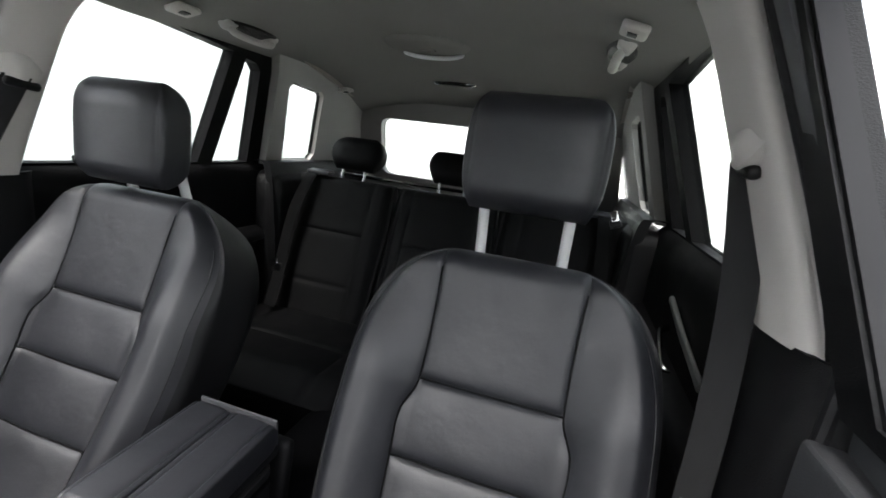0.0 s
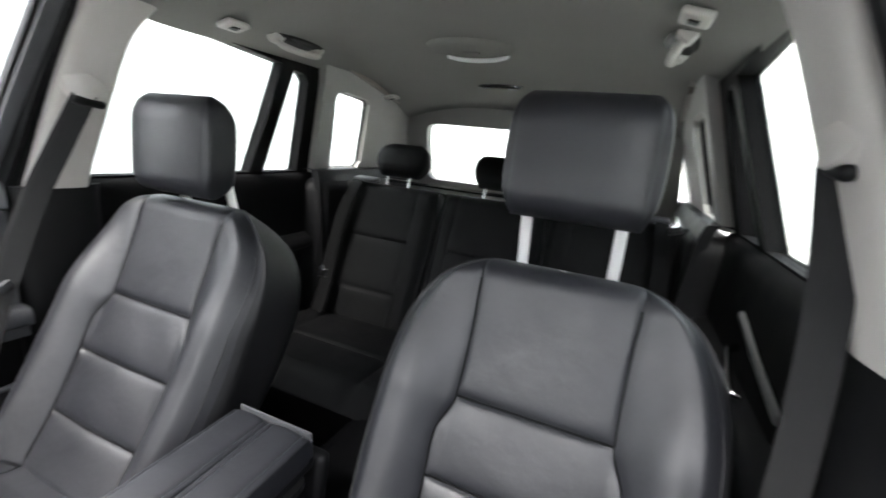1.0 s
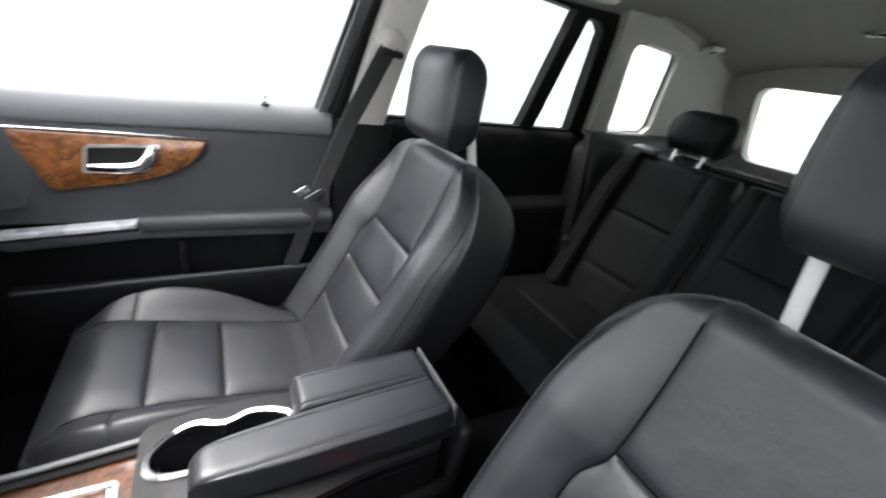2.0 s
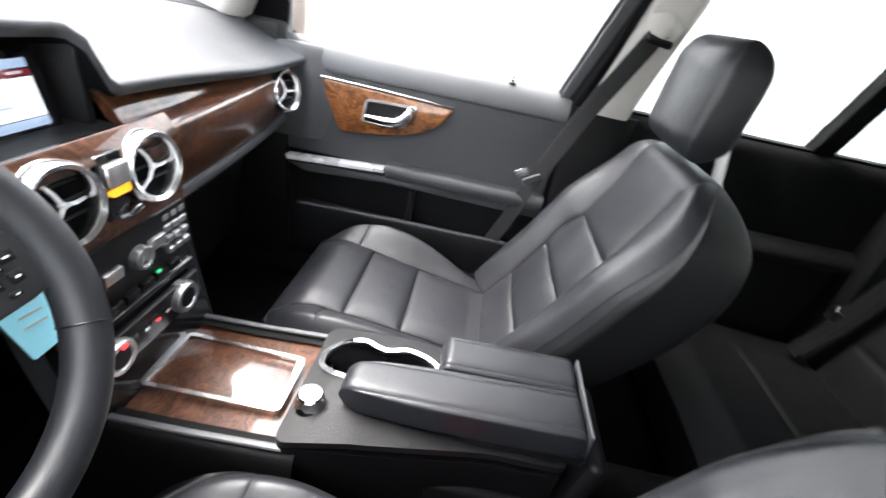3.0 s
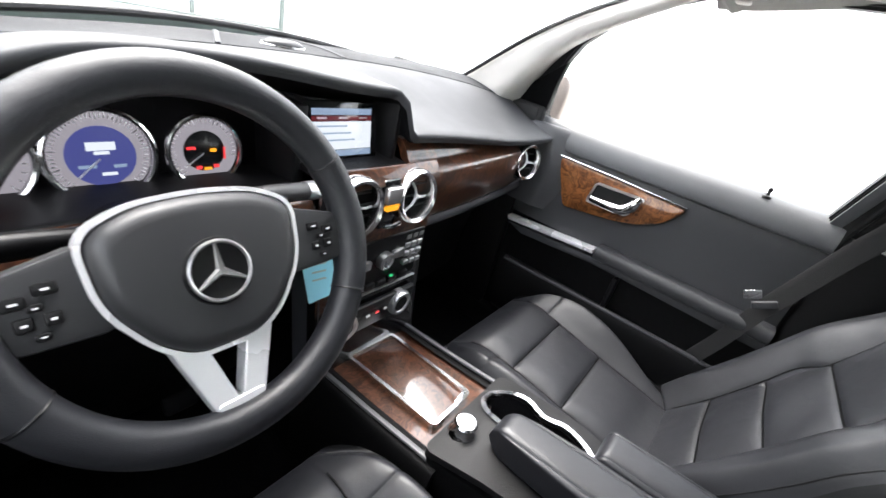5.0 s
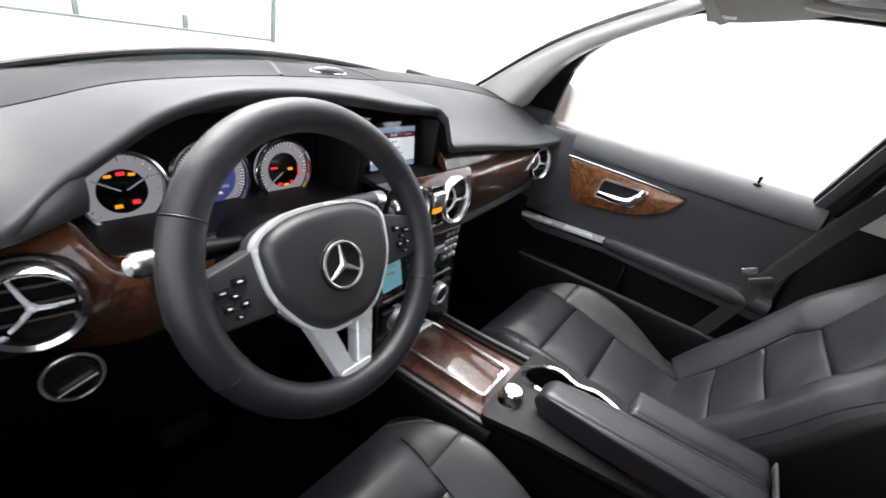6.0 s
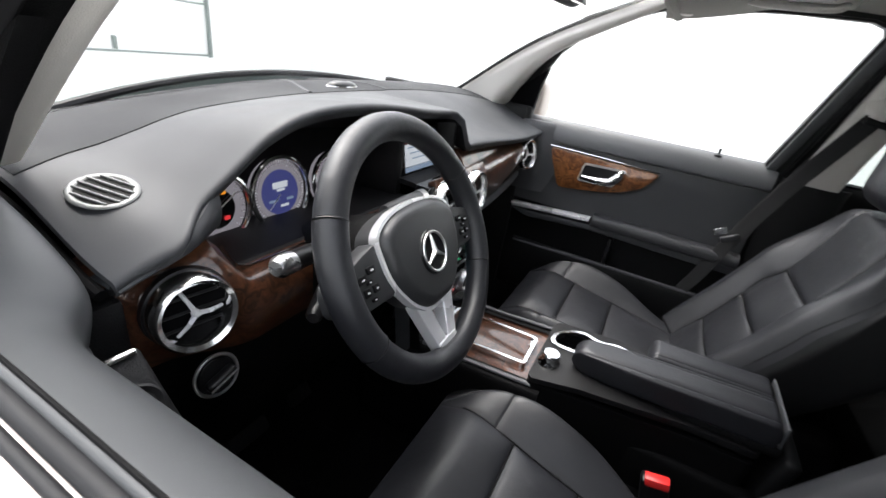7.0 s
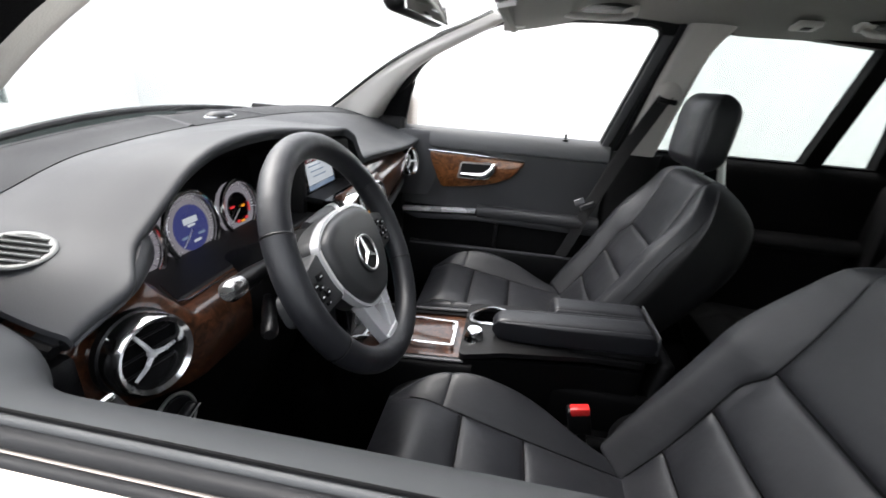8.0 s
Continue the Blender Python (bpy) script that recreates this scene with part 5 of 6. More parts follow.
part("grip_line", tube(bmesh.new(), [LS @ Vector((0.019 * e * math.cos(radians(20)), 0.019 * e * math.sin(radians(20)), 0.0185)) for e in (-1, 0, 1)], 0.0012, 6), SILVER, sw)


# ---- steering wheel ----
wheel = root("steering_wheel", (-0.352, 0.60, 0.98), "black leather three-spoke steering wheel with silver spokes", "steering wheel")
WM = Matrix.Translation((-0.350, 0.475, 1.045)) @ Matrix.Rotation(radians(62.8), 4, "X")
R = 0.162


def rim(a):
    flat = 0.003 * math.exp(-((a + math.pi / 2) / 0.35) ** 2)
    return Vector(((R - flat) * math.cos(a), (R - flat) * math.sin(a), 0))


def wheel_arc(a0, a1, n, r0):
    bm = bmesh.new()
    pts = [WM @ rim(radians(a0 + (a1 - a0) * i / n)) for i in range(n + 1)]
    return tube(bm, pts, r0, 18, up=tuple(WM.to_3x3() @ Vector((0, 0, 1))))


for a0, a1, r0 in ((28, 152, 0.0188), (153, 207, 0.0193), (208, 332, 0.0188), (-27, 27, 0.0193)):
    part("rim", wheel_arc(a0, a1, 40, r0), LEATHER, wheel, "black leather rim section")
for a in (27.5, 152.5, 207.5, 332.5):
    t = WM @ Matrix.Translation(rim(radians(a if a < 270 else a - 360))) @ Matrix.Rotation(radians(a), 4, "Z") @ Matrix.Rotation(radians(90), 4, "X")
    part("rim_stitch", torus(bmesh.new(), 0.0188, 0.0012, t, 24, 6), HARD, wheel)
WH = WM @ Matrix.Translation((-0.003, -0.0096, 0.007))
hub = rounded([(-0.088, 0.048), (-0.05, 0.066), (0.0, 0.070), (0.05, 0.066), (0.088, 0.048), (0.084, -0.01), (0.055, -0.052), (0.028, -0.07), (-0.028, -0.07), (-0.055, -0.052), (-0.084, -0.01)], 0.022)


def wheel_place(off=0.0):
    return lambda u, v, w: WH @ Vector((u, v, w + off))


part("airbag_cover", prism(bmesh.new(), hub, wheel_place(-0.04), 0.052, 0.016, 4), HUB, wheel, "smooth dark grey hub cover")
part("hub_trim", frame_prism(bmesh.new(), [(u * 1.06, v * 1.06) for u, v in hub], 0.0042, wheel_place(-0.012), 0.013), SATIN, wheel, "silver hub surround")
badge = part("badge", torus(bmesh.new(), 0.0265, 0.0019, WH @ Matrix.Translation((0, 0, 0.0155)), 40, 8), SILVER, wheel, "round chrome badge")
part("badge_back", lathe(bmesh.new(), [(0.031, 0.0115), (0.030, 0.0135), (0, 0.0125)], WH, 36), HARD, badge)
for i in range(3):
    a = radians(90 + 120 * i)
    part("badge_arm", tube(bmesh.new(), [WH @ Vector((q * math.cos(a), q * math.sin(a), 0.0145)) for q in (0, 0.026)], [0.0042, 0.0012], 6), SILVER, badge)
for e in (-1, 1):
    pod = part("button_pod", prism(bmesh.new(), rounded([(e * 0.082, 0.045), (e * 0.172, 0.022), (e * 0.174, -0.014), (e * 0.140, -0.026), (e * 0.075, -0.028)], 0.012), wheel_place(-0.03), 0.026, 0.005), HUB, wheel)
    for dx, dy, w, h in ((0.112, 0.018, 0.014, 0.009), (0.130, 0.012, 0.014, 0.009), (0.112, -0.004, 0.010, 0.010), (0.128, -0.004, 0.010, 0.010), (0.120, 0.006, 0.009, 0.006), (0.120, -0.015, 0.009, 0.005)):
        bm = bmesh.new()
        rbox(bm, (w, h, 0.004), (e * dx, dy, -0.002), bevel=0.0015)
        bm.transform(WH)
        k = part("wheel_button", bm, SOFT_DARK, pod)
        bm = bmesh.new()
        rbox(bm, (w * 0.34, h * 0.16, 0.001), (e * dx, dy, 0.0003), bevel=0)
        bm.transform(WH)
        part("button_mark", bm, WHITE_INK, pod)
    arm = rounded([(e * 0.050, -0.056), (e * 0.018, -0.072), (e * 0.002, -0.128), (e * 0.002, -0.146), (e * 0.018, -0.150), (e * 0.026, -0.128)], 0.007)
    part("lower_spoke", prism(bmesh.new(), arm, wheel_place(-0.024), 0.018, 0.0012, 1), SATIN, wheel, "satin silver spoke", 15)
part("spoke_foot", prism(bmesh.new(), rounded([(-0.024, -0.126), (0.024, -0.126), (0.019, -0.153), (-0.019, -0.153)], 0.006), wheel_place(-0.022), 0.018, 0.0012, 1), SATIN, wheel, "", 15)
part("column_shroud", lathe(bmesh.new(), [(0.0, -0.035), (0.06, -0.035), (0.065, -0.06), (0.075, -0.15), (0.08, -0.22)], WM, 32, 0.85), BLACK, wheel)


def stalk(a, b, r, tip, mat=HARD):
    bm = bmesh.new()
    d = Vector(b) - Vector(a)
    tube(bm, [Vector(a), Vector(a) + d * 0.6, Vector(b)], [r * 0.7, r, r], 14)
    s = part("column_stalk", bm, mat, wheel)
    part("stalk_tip", tube(bmesh.new(), [Vector(b), Vector(b) + d.normalized() * 0.022, Vector(b) + d.normalized() * 0.028], [r * 1.05, r * 1.05, r * 0.7], 14), tip, s)


stalk((-0.40, 0.580, 1.030), (-0.498, 0.562, 1.045), 0.0125, SILVER)
stalk((-0.40, 0.585, 0.985), (-0.476, 0.540, 0.984), 0.010, HARD)
stalk((-0.30, 0.572, 1.052), (-0.165, 0.592, 1.036), 0.013, SILVER, HUB)
tag = root("key_tag", (-0.195, 0.505, 0.93), "pale blue paper tag hanging from the ignition key", "key tag")
part("tag_card", prism(bmesh.new(), rounded([(-0.222, 0.994), (-0.174, 0.993), (-0.165, 0.920), (-0.211, 0.918)], 0.003), lambda u, v, w: Vector((u, 0.515 + 0.2 * (v - 0.99) + w, v)), 0.0015), PAPER, tag)
part("tag_string", tube(bmesh.new(), [(-0.188, 0.520, 0.992), (-0.200, 0.535, 1.02), (-0.218, 0.56, 1.035), (-0.225, 0.60, 1.02)], 0.0015, 6), HARD, tag)
for i in range(4):
    part("printed_line", rbox(bmesh.new(), (0.022, 0.0006, 0.002), (-0.194, 0.5142 + 0.2 * (-0.008 - 0.011 * i), 0.982 - 0.011 * i), (-11, 6, 0), 0), ALU, tag)


# ---- centre console ----
con = root("centre_console", (0, 0.2, 0.45), "centre console with burl wood lid, cup holders and armrest", "console")
part("front_body", slab(bmesh.new(), [[(x, 0.60, 0.676), (x, 0.45, 0.684), (x, 0.30, 0.696)] for x in (-0.108, -0.05, 0.05, 0.108)], (0, 0, -0.02)), WOOD, con, "dark polished burl wood panel")
# Sides blacker than the top: shadow beside the seats put in the colour.
for e in (-1, 1):
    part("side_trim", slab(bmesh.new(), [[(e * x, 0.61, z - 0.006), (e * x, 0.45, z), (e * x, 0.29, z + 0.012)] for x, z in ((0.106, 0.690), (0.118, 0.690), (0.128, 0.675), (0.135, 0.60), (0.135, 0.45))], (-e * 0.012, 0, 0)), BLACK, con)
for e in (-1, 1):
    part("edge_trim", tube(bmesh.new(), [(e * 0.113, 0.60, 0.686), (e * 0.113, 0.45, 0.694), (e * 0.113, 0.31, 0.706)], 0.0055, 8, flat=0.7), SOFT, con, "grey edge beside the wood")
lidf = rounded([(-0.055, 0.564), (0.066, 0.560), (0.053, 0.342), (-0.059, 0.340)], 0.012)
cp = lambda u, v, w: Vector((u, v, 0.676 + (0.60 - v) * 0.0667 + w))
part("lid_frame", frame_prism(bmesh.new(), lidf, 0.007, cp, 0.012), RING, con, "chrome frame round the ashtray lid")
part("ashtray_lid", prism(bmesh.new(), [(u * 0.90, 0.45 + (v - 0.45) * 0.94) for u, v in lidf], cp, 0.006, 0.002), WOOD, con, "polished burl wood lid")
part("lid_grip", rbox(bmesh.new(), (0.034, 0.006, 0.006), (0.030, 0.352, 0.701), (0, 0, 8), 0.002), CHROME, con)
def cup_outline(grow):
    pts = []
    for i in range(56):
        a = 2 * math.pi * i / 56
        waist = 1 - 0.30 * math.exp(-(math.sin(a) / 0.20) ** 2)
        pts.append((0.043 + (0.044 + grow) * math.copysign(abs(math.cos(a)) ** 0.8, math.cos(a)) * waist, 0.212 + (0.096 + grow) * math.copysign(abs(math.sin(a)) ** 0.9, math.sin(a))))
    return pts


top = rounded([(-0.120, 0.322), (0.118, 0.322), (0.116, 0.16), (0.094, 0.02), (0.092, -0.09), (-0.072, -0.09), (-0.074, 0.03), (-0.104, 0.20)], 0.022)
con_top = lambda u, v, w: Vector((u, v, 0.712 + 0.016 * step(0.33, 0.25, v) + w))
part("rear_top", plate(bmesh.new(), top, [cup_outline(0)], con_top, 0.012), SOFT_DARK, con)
# Rear body and sides, too, are blackened for the shadow beside the seats.
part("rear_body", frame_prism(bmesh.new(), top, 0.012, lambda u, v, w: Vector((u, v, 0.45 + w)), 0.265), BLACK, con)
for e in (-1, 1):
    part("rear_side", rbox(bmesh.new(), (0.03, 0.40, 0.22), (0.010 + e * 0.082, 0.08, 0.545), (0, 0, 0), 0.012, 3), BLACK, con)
part("cup_well", prism(bmesh.new(), cup_outline(0.004), lambda u, v, w: Vector((u, v, 0.640 + w)), 0.006), GLOSS, con)
part("cup_wall", frame_prism(bmesh.new(), cup_outline(0.004), 0.004, lambda u, v, w: Vector((u, v, 0.645 + w)), 0.085), GLOSS, con, "deep black cup wells")
part("cup_frame", frame_prism(bmesh.new(), cup_outline(0.006), 0.009, lambda u, v, w: con_top(u, v, 0.010 + w), 0.006), CHROME, con, "chrome figure-eight cup holder frame")
for y in (0.262, 0.165):
    part("cup_grip", rbox(bmesh.new(), (0.012, 0.014, 0.012), (0.043, y - 0.046, 0.70), bevel=0.003), SILVER, con)
part("controller_knob", lathe(bmesh.new(), [(0, 0.026), (0.016, 0.025), (0.019, 0.022), (0.0195, 0.008), (0.022, 0.004), (0.024, 0.0)], pose(-0.052, 0.294, 0.730), 40), CHROME, con, "chrome rotary controller")
part("controller_key", rbox(bmesh.new(), (0.016, 0.014, 0.006), (-0.088, 0.288, 0.727), bevel=0.002), SILVER, con)


def armrest_relief(a, h):
    return -0.004 * (abs(a) / 0.06) ** 4 + groove(abs(a) - 0.028, 0.002, 0.003)


part("hand_rest", pad(bmesh.new(), (-0.028, 0.255, 0.760), (0, -1, 0.06), (0, 0.06, 1), 0.355, lambda h: table(h, [(0, 0.020), (0.03, 0.030), (0.10, 0.037), (0.15, 0.039), (0.355, 0.040)]), lambda h: 0.032, lambda h: 0.026, armrest_relief, 70, 110, 0.012, 0.03, 0.15), LEATHER, con, "long padded leather half of the armrest")
part("armrest_lid", pad(bmesh.new(), (0.049, 0.118, 0.766), (0, -1, 0.04), (0, 0.04, 1), 0.218, lambda h: 0.036, lambda h: 0.037, lambda h: 0.030, armrest_relief, 60, 100, 0.012, 0.015, 0.15), LEATHER, con, "short padded leather half of the armrest")
part("lid_base", rbox(bmesh.new(), (0.148, 0.19, 0.03), (0.010, -0.018, 0.750), (-2, 0, 0), 0.01, 3), SOFT_DARK, con)
part("lid_end", rbox(bmesh.new(), (0.148, 0.005, 0.046), (0.010, -0.1035, 0.785), (-3, 0, 0), 0.002), SOFT, con, "thin grey strip at the lid's hinge")
part("rear_face", rbox(bmesh.new(), (0.16, 0.03, 0.30), (0.010, -0.115, 0.60), (8, 0, 0), 0.012, 3), SOFT_DARK, con)


# ---- fittings on the headliner and pillars ----
def roof_at(x, y, drop=0.0):
    return Vector((x, y, roof_z(x, y) - drop))


def dome_light():
    d = root("dome_light", (0.02, -0.84, 1.48), "flat roof lamp in the headliner with a painted white glint", "dome light")
    part("housing", lathe(bmesh.new(), [(0, -0.012), (0.095, -0.012), (0.118, -0.009), (0.128, 0.0), (0.130, 0.012)], Matrix.Translation(roof_at(0.035, -0.85)) @ Matrix.Diagonal((1, 0.85, 1, 1)), 48), CLOTH, d)
    # White arc drawn for the bright reflection along the lamp.
    arc = smooth_path([roof_at(x, y, h) for x, y, h in ((-0.062, -0.912, 0.010), (-0.02, -0.927, 0.017), (0.035, -0.932, 0.019), (0.09, -0.927, 0.017), (0.130, -0.912, 0.010))], 6)
    part("lens", tube(bmesh.new(), arc, [0.003] + [0.008] * (len(arc) - 2) + [0.003], 10, flat=0.8), WHITE_INK, d, "white strip painted for the reflection on the lamp")
    part("switch", rbox(bmesh.new(), (0.05, 0.02, 0.006), roof_at(0.035, -0.86, 0.013), bevel=0.002), CLOTH, d)
    a = root("roof_sensor", (0.06, -1.30, 1.49), "black oval sensor panel set in the headliner", "sensor")
    part("sensor_panel", lathe(bmesh.new(), [(0, -0.010), (0.07, -0.009), (0.088, -0.004), (0.092, 0.006)], Matrix.Translation(roof_at(0.075, -1.31)) @ Matrix.Diagonal((1, 0.24, 1, 1)), 40), GLOSS, a)


dome_light()


def grab_handle(s, y0, y1):
    """A hinged grab handle along the roof's edge, with its two mounts."""
    ym, x = (y0 + y1) / 2, s * 0.487
    z = roof_z(x, ym) - 0.006
    g = root("grab_handle", (x, ym, z), "grey folding grab handle on the roof edge", "grab handle", "grab handles")
    bar = smooth_path([(x, y0, z), (x - s * 0.012, y0 - 0.012, z - 0.016), (x - s * 0.014, ym, z - 0.020), (x - s * 0.012, y1 + 0.012, z - 0.016), (x, y1, z)], 6)
    part("grip", tube(bmesh.new(), bar, 0.011, 10, flat=0.8), TRIM, g)
    for y in (y0, y1):
        part("mount", rbox(bmesh.new(), (0.034, 0.040, 0.028), (x, y, z + 0.004), (0, s * 40, 0), 0.008, 3), TRIM, g)
    part("recess", lathe(bmesh.new(), [(0, -0.004), (0.040, -0.003), (0.048, 0.004)], Matrix.Translation((x - s * 0.004, ym, z + 0.004)) @ Matrix.Rotation(s * radians(12), 4, "Y") @ Matrix.Diagonal((0.7, 2.2, 1, 1)), 30), SOFT_DARK, g, "dark recess behind the grip")


for s in (1, -1):
    grab_handle(s, -0.59, -0.75)
grab_handle(1, 0.17, -0.01)


def coat_hook(s, y, x=0.487, z=1.482):
    h = root("coat_hook", (s * x, y, z), "grey square coat hook cover on the roof edge", "coat hook", "coat hooks")
    part("cover", rbox(bmesh.new(), (0.048, 0.062, 0.014), (s * x, y, z), (0, s * 14, 0), 0.006, 3), TRIM, h)
    part("hook_opening", rbox(bmesh.new(), (0.018, 0.022, 0.006), (s * (x - 0.003), y, z - 0.006), (0, s * 14, 0), 0.002), HARD, h)


coat_hook(1, -0.455)
coat_hook(-1, -0.455)
coat_hook(1, -1.30, 0.545, 1.425)


def sun_visor(s):
    v = root("sun_visor", (s * 0.34, 0.25, 1.455), "pale grey sun visor folded against the headliner", "sun visor", "sun visors")
    part("flap", grid_slab(bmesh.new(), lambda a, b: (s * (0.14 + 0.40 * a), 0.305 - 0.15 * b, roof_z(0.14 + 0.40 * a, 0.305 - 0.15 * b) - 0.016 + 0.010 * (abs(2 * a - 1) ** 6 + abs(2 * b - 1) ** 6) * 0.5), 24, 14, (0, 0, 0.012)), CLOTH, v)
    part("vanity_lens", rbox(bmesh.new(), (0.06, 0.045, 0.004), (s * 0.22, 0.318, roof_z(0.22, 0.30) - 0.020), (-12, 0, 0), 0.001), WHITE_INK, v, "pale vanity lamp lens")
    part("pivot", rbox(bmesh.new(), (0.03, 0.03, 0.016), (s * 0.53, 0.285, roof_z(0.53, 0.285) - 0.006), bevel=0.006), TRIM, v)


sun_visor(1)
sun_visor(-1)
mirror = root("rear_view_mirror", (0.0, 0.40, 1.42), "rear-view mirror in a dark case on the windscreen", "mirror")
part("case", rbox(bmesh.new(), (0.225, 0.035, 0.072), (-0.118, 0.450, 1.412), (-12, 0, -8), 0.015, 3), SOFT_DARK, mirror)
part("mirror_glass", rbox(bmesh.new(), (0.205, 0.004, 0.058), (-0.1206, 0.4317, 1.4080), (-12, 0, -8), 0.001), MIRROR, mirror)
part("stem", tube(bmesh.new(), [(-0.08, 0.445, 1.43), (-0.06, 0.44, 1.465), (-0.05, 0.42, 1.485)], 0.012, 10), SOFT_DARK, mirror)
part("sensor_box", rbox(bmesh.new(), (0.10, 0.10, 0.05), (-0.06, 0.42, 1.468), (-25, 0, 0), 0.015, 3), SOFT_DARK, mirror)


def strap(bm, points, width, across):
    """Belt webbing: a thin band along the points, as wide as width along the across vectors."""
    rows = [[Vector(p) - Vector(a) * width / 2, Vector(p), Vector(p) + Vector(a) * width / 2] for p, a in zip(points, across)]
    return slab(bm, rows, (0.0012, 0.0012, 0), (6, 2))


def front_belt(s):
    """The front belt: guide on the pillar, webbing, tongue and floor anchor."""
    b = root("seat_belt", (s * 0.66, -0.10, 0.40), "charcoal seat belt hanging from the pillar guide", "seat belt", "seat belts")
    gx, gy = (0.606, -0.202) if s > 0 else (0.624, -0.205)
    gm = pose(s * (gx + (0.012 if s > 0 else 0.004)), gy, 1.305) @ Matrix.Rotation(radians(-s * 70), 4, "Y")
    part("belt_guide", lathe(bmesh.new(), [(0, 0.020), (0.012, 0.0195), (0.018, 0.017), (0.028, 0.009), (0.037, 0.003), (0.039, -0.012)], gm, 40, 1.05), TRIM, b, "pale grey domed belt guide")
    part("guide_slider", rbox(bmesh.new(), (0.008, 0.046, 0.20), (s * 0.646, -0.213, 1.255), (0, -s * 20, 0), 0.003, 2), TRIM, b)
    part("guide_mouth", rbox(bmesh.new(), (0.018, 0.062, 0.018), (s * (gx + 0.002), gy + 0.002, 1.271), (s * 8, -s * 16, 0), 0.008, 3), HARD, b)
    if s > 0:
        pts = [(0.603, -0.192, 1.285), (0.622, -0.148, 1.18), (0.640, -0.102, 1.07), (0.655, -0.036, 0.885)]
        low = [(0.655, -0.036, 0.885), (0.662, 0.0, 0.76), (0.664, 0.035, 0.66), (0.655, 0.060, 0.54)]
    else:
        pts = [(-0.628, -0.204, 1.280), (-0.656, -0.205, 1.12), (-0.664, -0.190, 0.95), (-0.664, -0.180, 0.80)]
        low = [(-0.664, -0.180, 0.80), (-0.662, -0.13, 0.70), (-0.660, -0.06, 0.60), (-0.655, 0.0, 0.50)]
    across = [(0.15 * s, 0.95, 0.1), (0.2 * s, 0.9, 0.25), (0.25 * s, 0.85, 0.35), (0.3 * s, 0.8, 0.4)]
    part("webbing", strap(bmesh.new(), pts, 0.044, across if s > 0 else [(-0.75, 0.6, 0.1)] * 4), BELT, b)
    part("lap_webbing", strap(bmesh.new(), low, 0.040, [across[-1]] * 4), BELT, b)
    e = Vector(pts[-1])
    for name, size, off, mat in (("tongue", (0.010, 0.050, 0.016), (-0.008, 0.005, 0.012), SOFT), ("tongue_plate", (0.004, 0.036, 0.022), (-0.020, 0.037, 0.028), CHROME), ("tongue_slot", (0.006, 0.018, 0.007), (-0.020, 0.043, 0.030), HARD)):
        part(name, rbox(bmesh.new(), size, (e.x + s * off[0], e.y + off[1], e.z + off[2]), (-28, 0, s * 12), 0.0015, 2), mat, b)
    part("anchor", rbox(bmesh.new(), (0.03, 0.07, 0.08), (s * 0.648, 0.068, 0.515), (15, 0, 0), 0.012, 3), HARD, b)
    return b


front_belt(1)
front_belt(-1)


def front_buckle(x, y, label):
    b = root("belt_buckle", (x, y, 0.55), label, "belt buckle", "belt buckles")
    part("stem", rbox(bmesh.new(), (0.022, 0.020, 0.16), (x, y - 0.02, 0.555), (-14, 0, 0), 0.005), HARD, b)
    part("case", rbox(bmesh.new(), (0.026, 0.048, 0.065), (x, y, 0.628), (-14, 0, 0), 0.006, 3), HARD, b)
    part("release_button", rbox(bmesh.new(), (0.020, 0.040, 0.018), (x - 0.004, y + 0.004, 0.657), (-14, 0, 0), 0.003), RED_PLASTIC, b, "red release button")


front_buckle(-0.145, 0.046, "black belt buckle with a red button beside the driver's seat")
front_buckle(0.185, 0.030, "black belt buckle with a red button beside the passenger seat")


def rear_belt(s):
    b = root("rear_seat_belt", (s * 0.55, -1.05, 0.90), "dark rear seat belt lying over the backrest", "seat belt", "rear seat belts")
    pts = [(s * 0.56, -1.135, 1.092), (s * 0.560, -1.085, 1.06), (s * 0.570, -1.015, 0.95), (s * 0.570, -0.960, 0.81), (s * 0.560, -0.905, 0.68), (s * 0.555, -0.86, 0.60)]
    part("webbing", strap(bmesh.new(), pts, 0.046, [(0.95, 0, 0.1)] * 6), BLACK, b)
    part("belt_exit", rbox(bmesh.new(), (0.10, 0.05, 0.018), (s * 0.542, -1.140, 1.088), (-6, 0, 0), 0.007, 3), SOFT, b)
    part("tongue", rbox(bmesh.new(), (0.034, 0.010, 0.03), (s * 0.525, -0.860, 0.757), (22, 0, 0), 0.004), HARD, b)
    part("tongue_plate", rbox(bmesh.new(), (0.024, 0.004, 0.022), (s * 0.525, -0.847, 0.777), (22, 20, 0), 0.0015, 1), CHROME, b, "bright metal belt tongue")


rear_belt(1)
rear_belt(-1)
clip = root("belt_clip", (-0.575, -1.0, 1.09), "bright metal belt tongue clipped beside the rear seat", "belt clip")
part("clip_plate", rbox(bmesh.new(), (0.022, 0.006, 0.034), (-0.575, -1.0, 1.105), (20, 25, 0), 0.002), CHROME, clip)
part("clip_body", rbox(bmesh.new(), (0.034, 0.014, 0.024), (-0.583, -1.005, 1.082), (20, 25, 0), 0.004), HARD, clip)
# driver's mirror switch
msw = root("mirror_switch", (-0.70, 0.55, 1.03), "silver-edged mirror switch on the driver's door", "switch")
MS = pose(-0.688, 0.546, 0.995, 42, 0, -2)


def on_switch(name, bm, mat, label=""):
    bm.transform(MS)
    return part(name, bm, mat, msw, label)


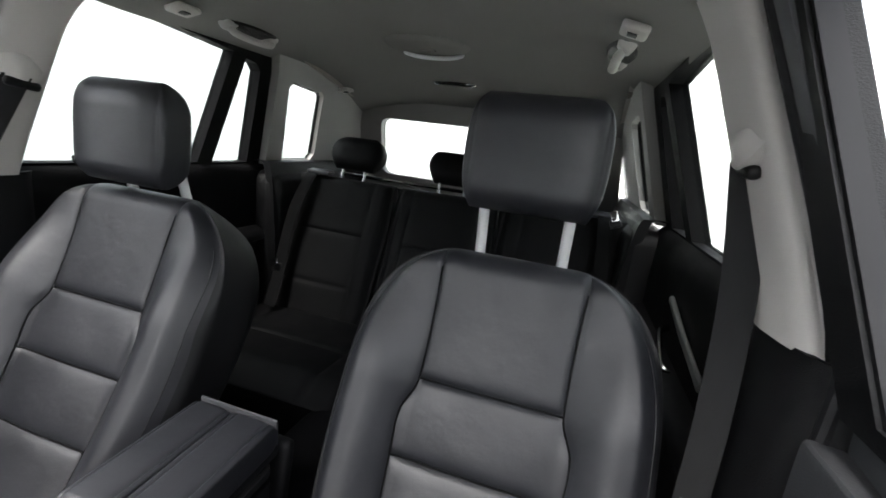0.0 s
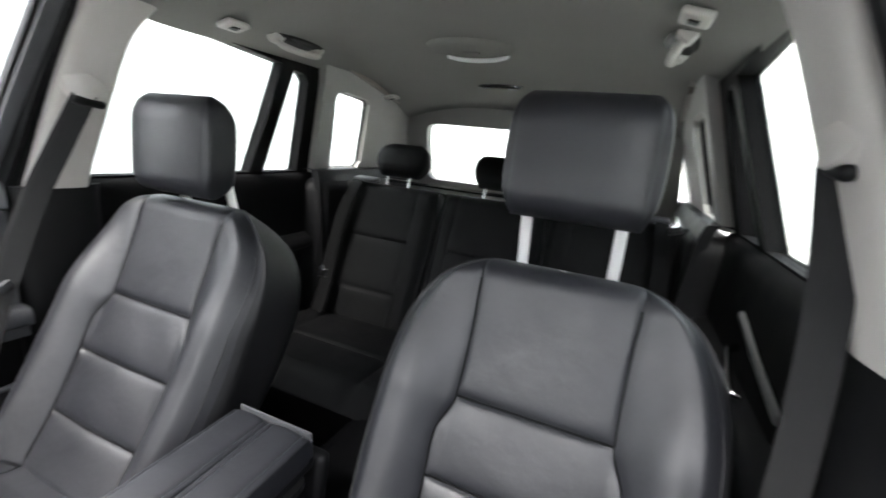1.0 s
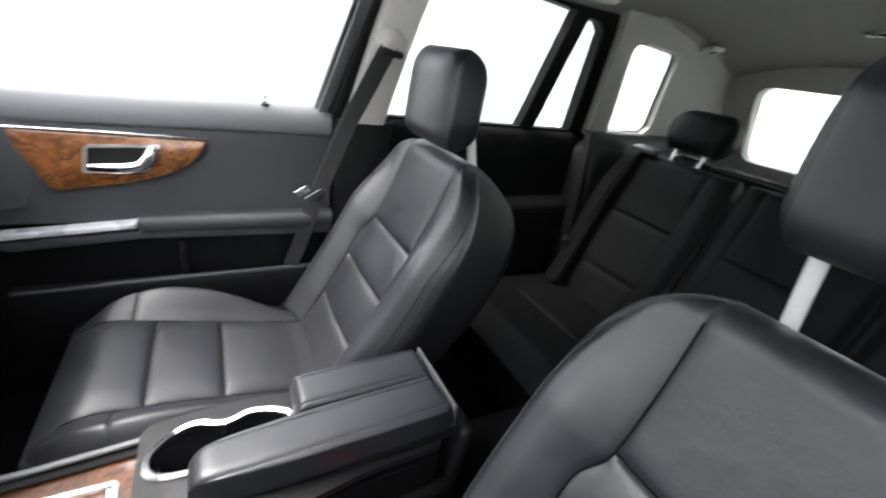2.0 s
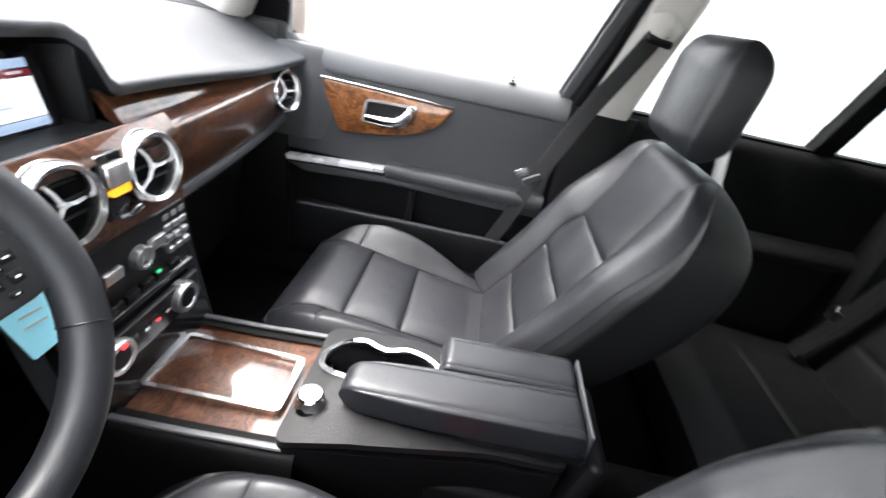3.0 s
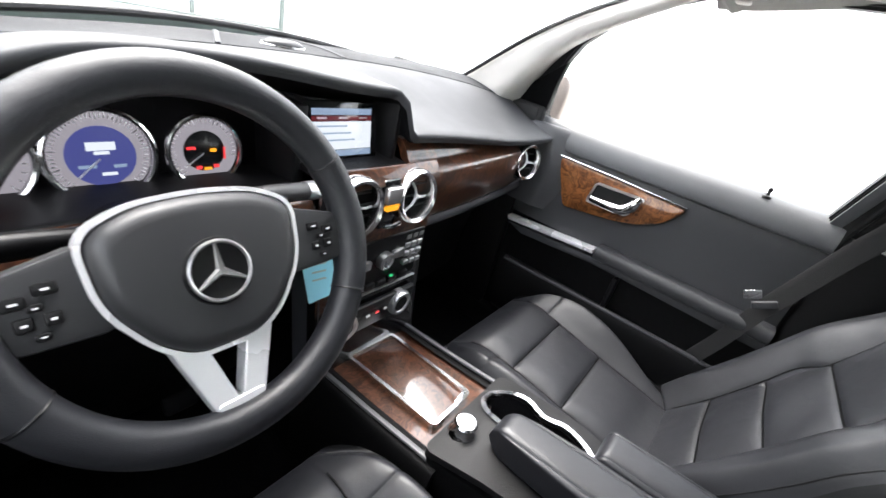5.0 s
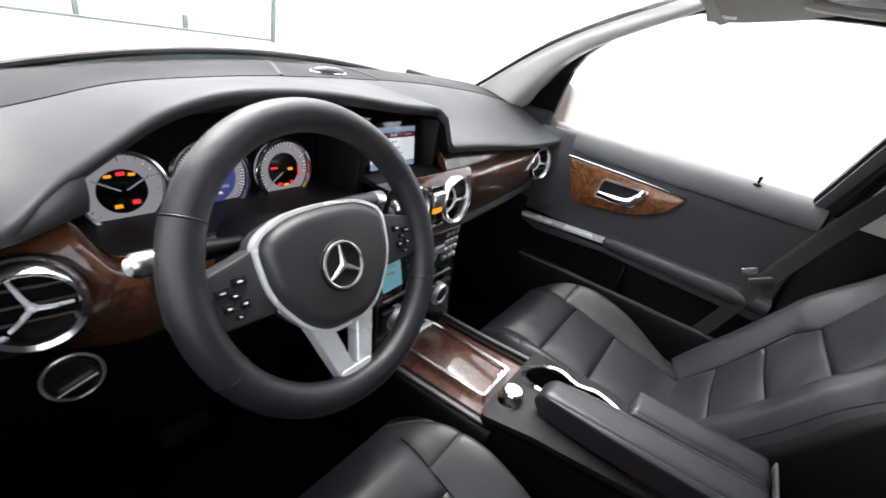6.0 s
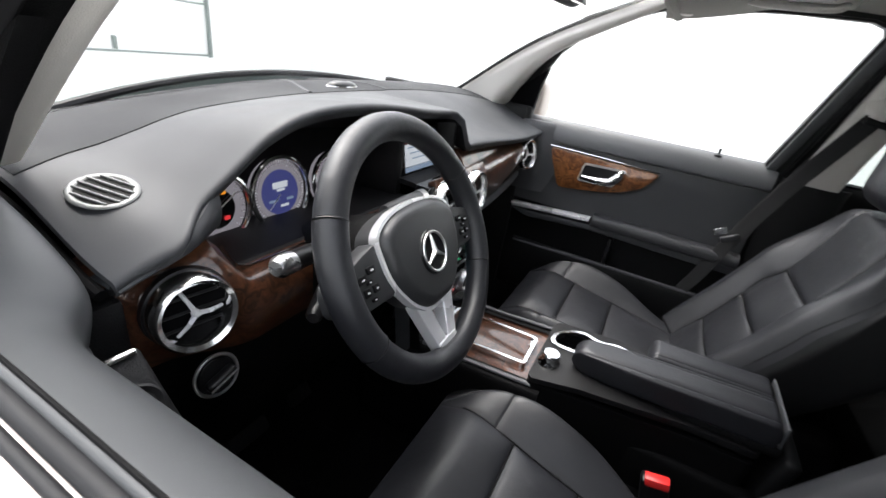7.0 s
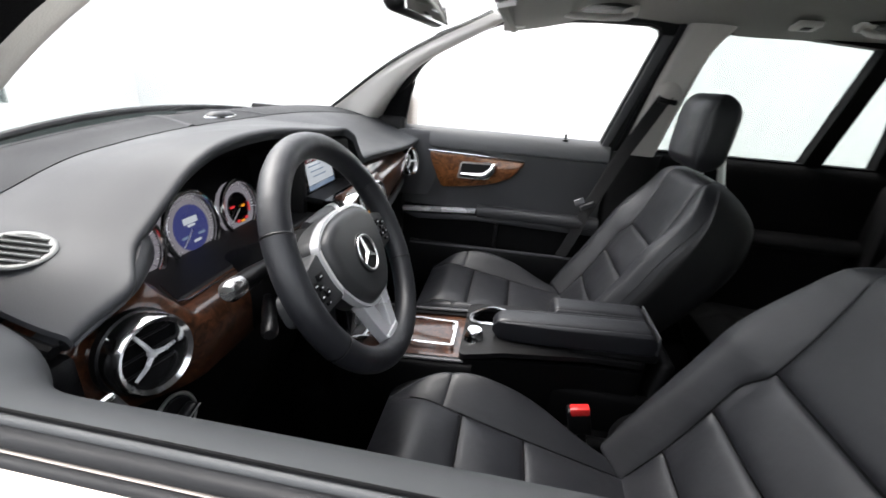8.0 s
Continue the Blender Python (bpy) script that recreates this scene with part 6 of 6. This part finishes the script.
on_switch("switch_plate", rbox(bmesh.new(), (0.050, 0.080, 0.012), (0, 0, 0), bevel=0.006, seg=3), SOFT_DARK)
on_switch("switch_rim", rbox(bmesh.new(), (0.042, 0.007, 0.006), (0.0, 0.035, 0.007), bevel=0.003), CHROME, "bright bar along the switch panel")
on_switch("rocker", lathe(bmesh.new(), [(0, 0.010), (0.010, 0.010), (0.013, 0.008), (0.018, 0.012), (0.021, 0.011), (0.022, 0.005)], Matrix.Translation((0.004, -0.008, 0.003)) @ Matrix.Diagonal((0.8, 0.8, 0.8, 1)), 28), HARD, "round mirror control")
for dx, dy in ((0.011, 0.0), (-0.011, 0.0), (0.0, 0.011), (0.0, -0.011)):
    on_switch("switch_mark", rbox(bmesh.new(), (0.003, 0.003, 0.001), (0.004 + dx * 0.5, -0.008 + dy * 0.5, 0.0118), bevel=0), WHITE_INK)
for x, w in ((-0.40, 0.09), (-0.26, 0.06)):
    p = root("pedal", (x, 0.80, 0.40), "black rubber-faced pedal in the footwell", "pedal", "pedals")
    part("pad", rbox(bmesh.new(), (w, 0.02, 0.06), (x, 0.80, 0.52), (-35, 0, 0), 0.006), RUBBER, p)
    part("arm", tube(bmesh.new(), [(x, 0.81, 0.53), (x, 0.88, 0.68), (x, 0.92, 0.80)], 0.010, 8), HARD, p)


# ---- outside ----
ground = thing("ground", grid_slab(bmesh.new(), lambda u, v: (-300 + 600 * u, -300 + 600 * v, 0.0), 20, 20, (0, 0, -0.2)), CONCRETE, "pale concrete yard in flat daylight", "ground", "structure")


def door_mirror(s):
    m = root("door_mirror", (s * 0.95, 0.72, 1.12), "pale champagne door mirror on a short arm", "door mirror", "door mirrors")
    part("shell", pad(bmesh.new(), (s * 0.96, 0.70, 1.07), (0, 0, 1), (0, 1, 0), 0.16, lambda h: 0.115, lambda h: 0.09, lambda h: 0.03, lambda a, h: 0, 30, 48, 0.05, 0.04, 0.6), PAINT, m)
    part("mirror_glass", rbox(bmesh.new(), (0.19, 0.004, 0.11), (s * 0.96, 0.668, 1.15), (0, 0, -s * 8), 0.001), MIRROR, m)
    part("arm", rbox(bmesh.new(), (0.14, 0.06, 0.04), (s * 0.84, 0.73, 1.09), bevel=0.012, seg=3), SOFT_DARK, m)


door_mirror(1)


def yard():
    for name, size, loc, label in (("wall_north", (12.4, 0.3, 3.6), (0.3, 7.0, 1.8), "white painted block wall ahead of the car"),
                                   ("wall_east", (0.3, 17.0, 3.6), (6.2, -1.3, 1.8), "white painted block wall beside the yard"),
                                   ("wall_west", (0.3, 17.0, 3.4), (-5.6, -1.3, 1.7), "white painted garage wall beside the yard"),
                                   ("wall_south", (12.4, 0.3, 3.6), (0.3, -9.6, 1.8), "white painted block wall behind the car")):
        thing(name, rbox(bmesh.new(), size, loc, bevel=0.02), YARD_WALL, label, "wall", "structure")
    # white garage door with panels on the west wall, and a post
    g = root("garage_door", (-5.4, -3.2, 0.0), "white sectional garage door with raised panels", "garage door")
    for i in range(4):
        for k in range(4):
            part("door_panel", rbox(bmesh.new(), (0.05, 0.78, 0.52), (-5.42, -4.6 + 0.84 * k, 0.36 + 0.58 * i), bevel=0.015), YARD_WALL, g)
    part("door_frame", frame_prism(bmesh.new(), [(-5.2, 0.0), (-1.45, 0.0), (-1.45, 2.6), (-5.2, 2.6)], 0.12, lambda u, v, w: Vector((-5.44 + w, u, v)), 0.06), ALU, g)
    # grey metal frame against the wall ahead
    f = root("metal_gate_frame", (1.9, 6.75, 0.0), "grey metal gate frame standing against the white wall", "gate")
    for x, w in ((0.4, 0.05), (1.34, 0.03), (2.53, 0.03), (3.86, 0.045)):
        part("post", rbox(bmesh.new(), (w, 0.06, 2.6), (x, 6.76, 1.30 if x < 1 else 1.88), bevel=0.005) if w != 0.03 else rbox(bmesh.new(), (0.05, 0.05, 0.16), (x, 6.76, 0.71), bevel=0.005), GATE, f)
    for z in (0.61, 1.30, 1.99):
        part("rail", rbox(bmesh.new(), (3.5, 0.04, 0.025), (2.12, 6.76, z), bevel=0.005), GATE, f)


yard()
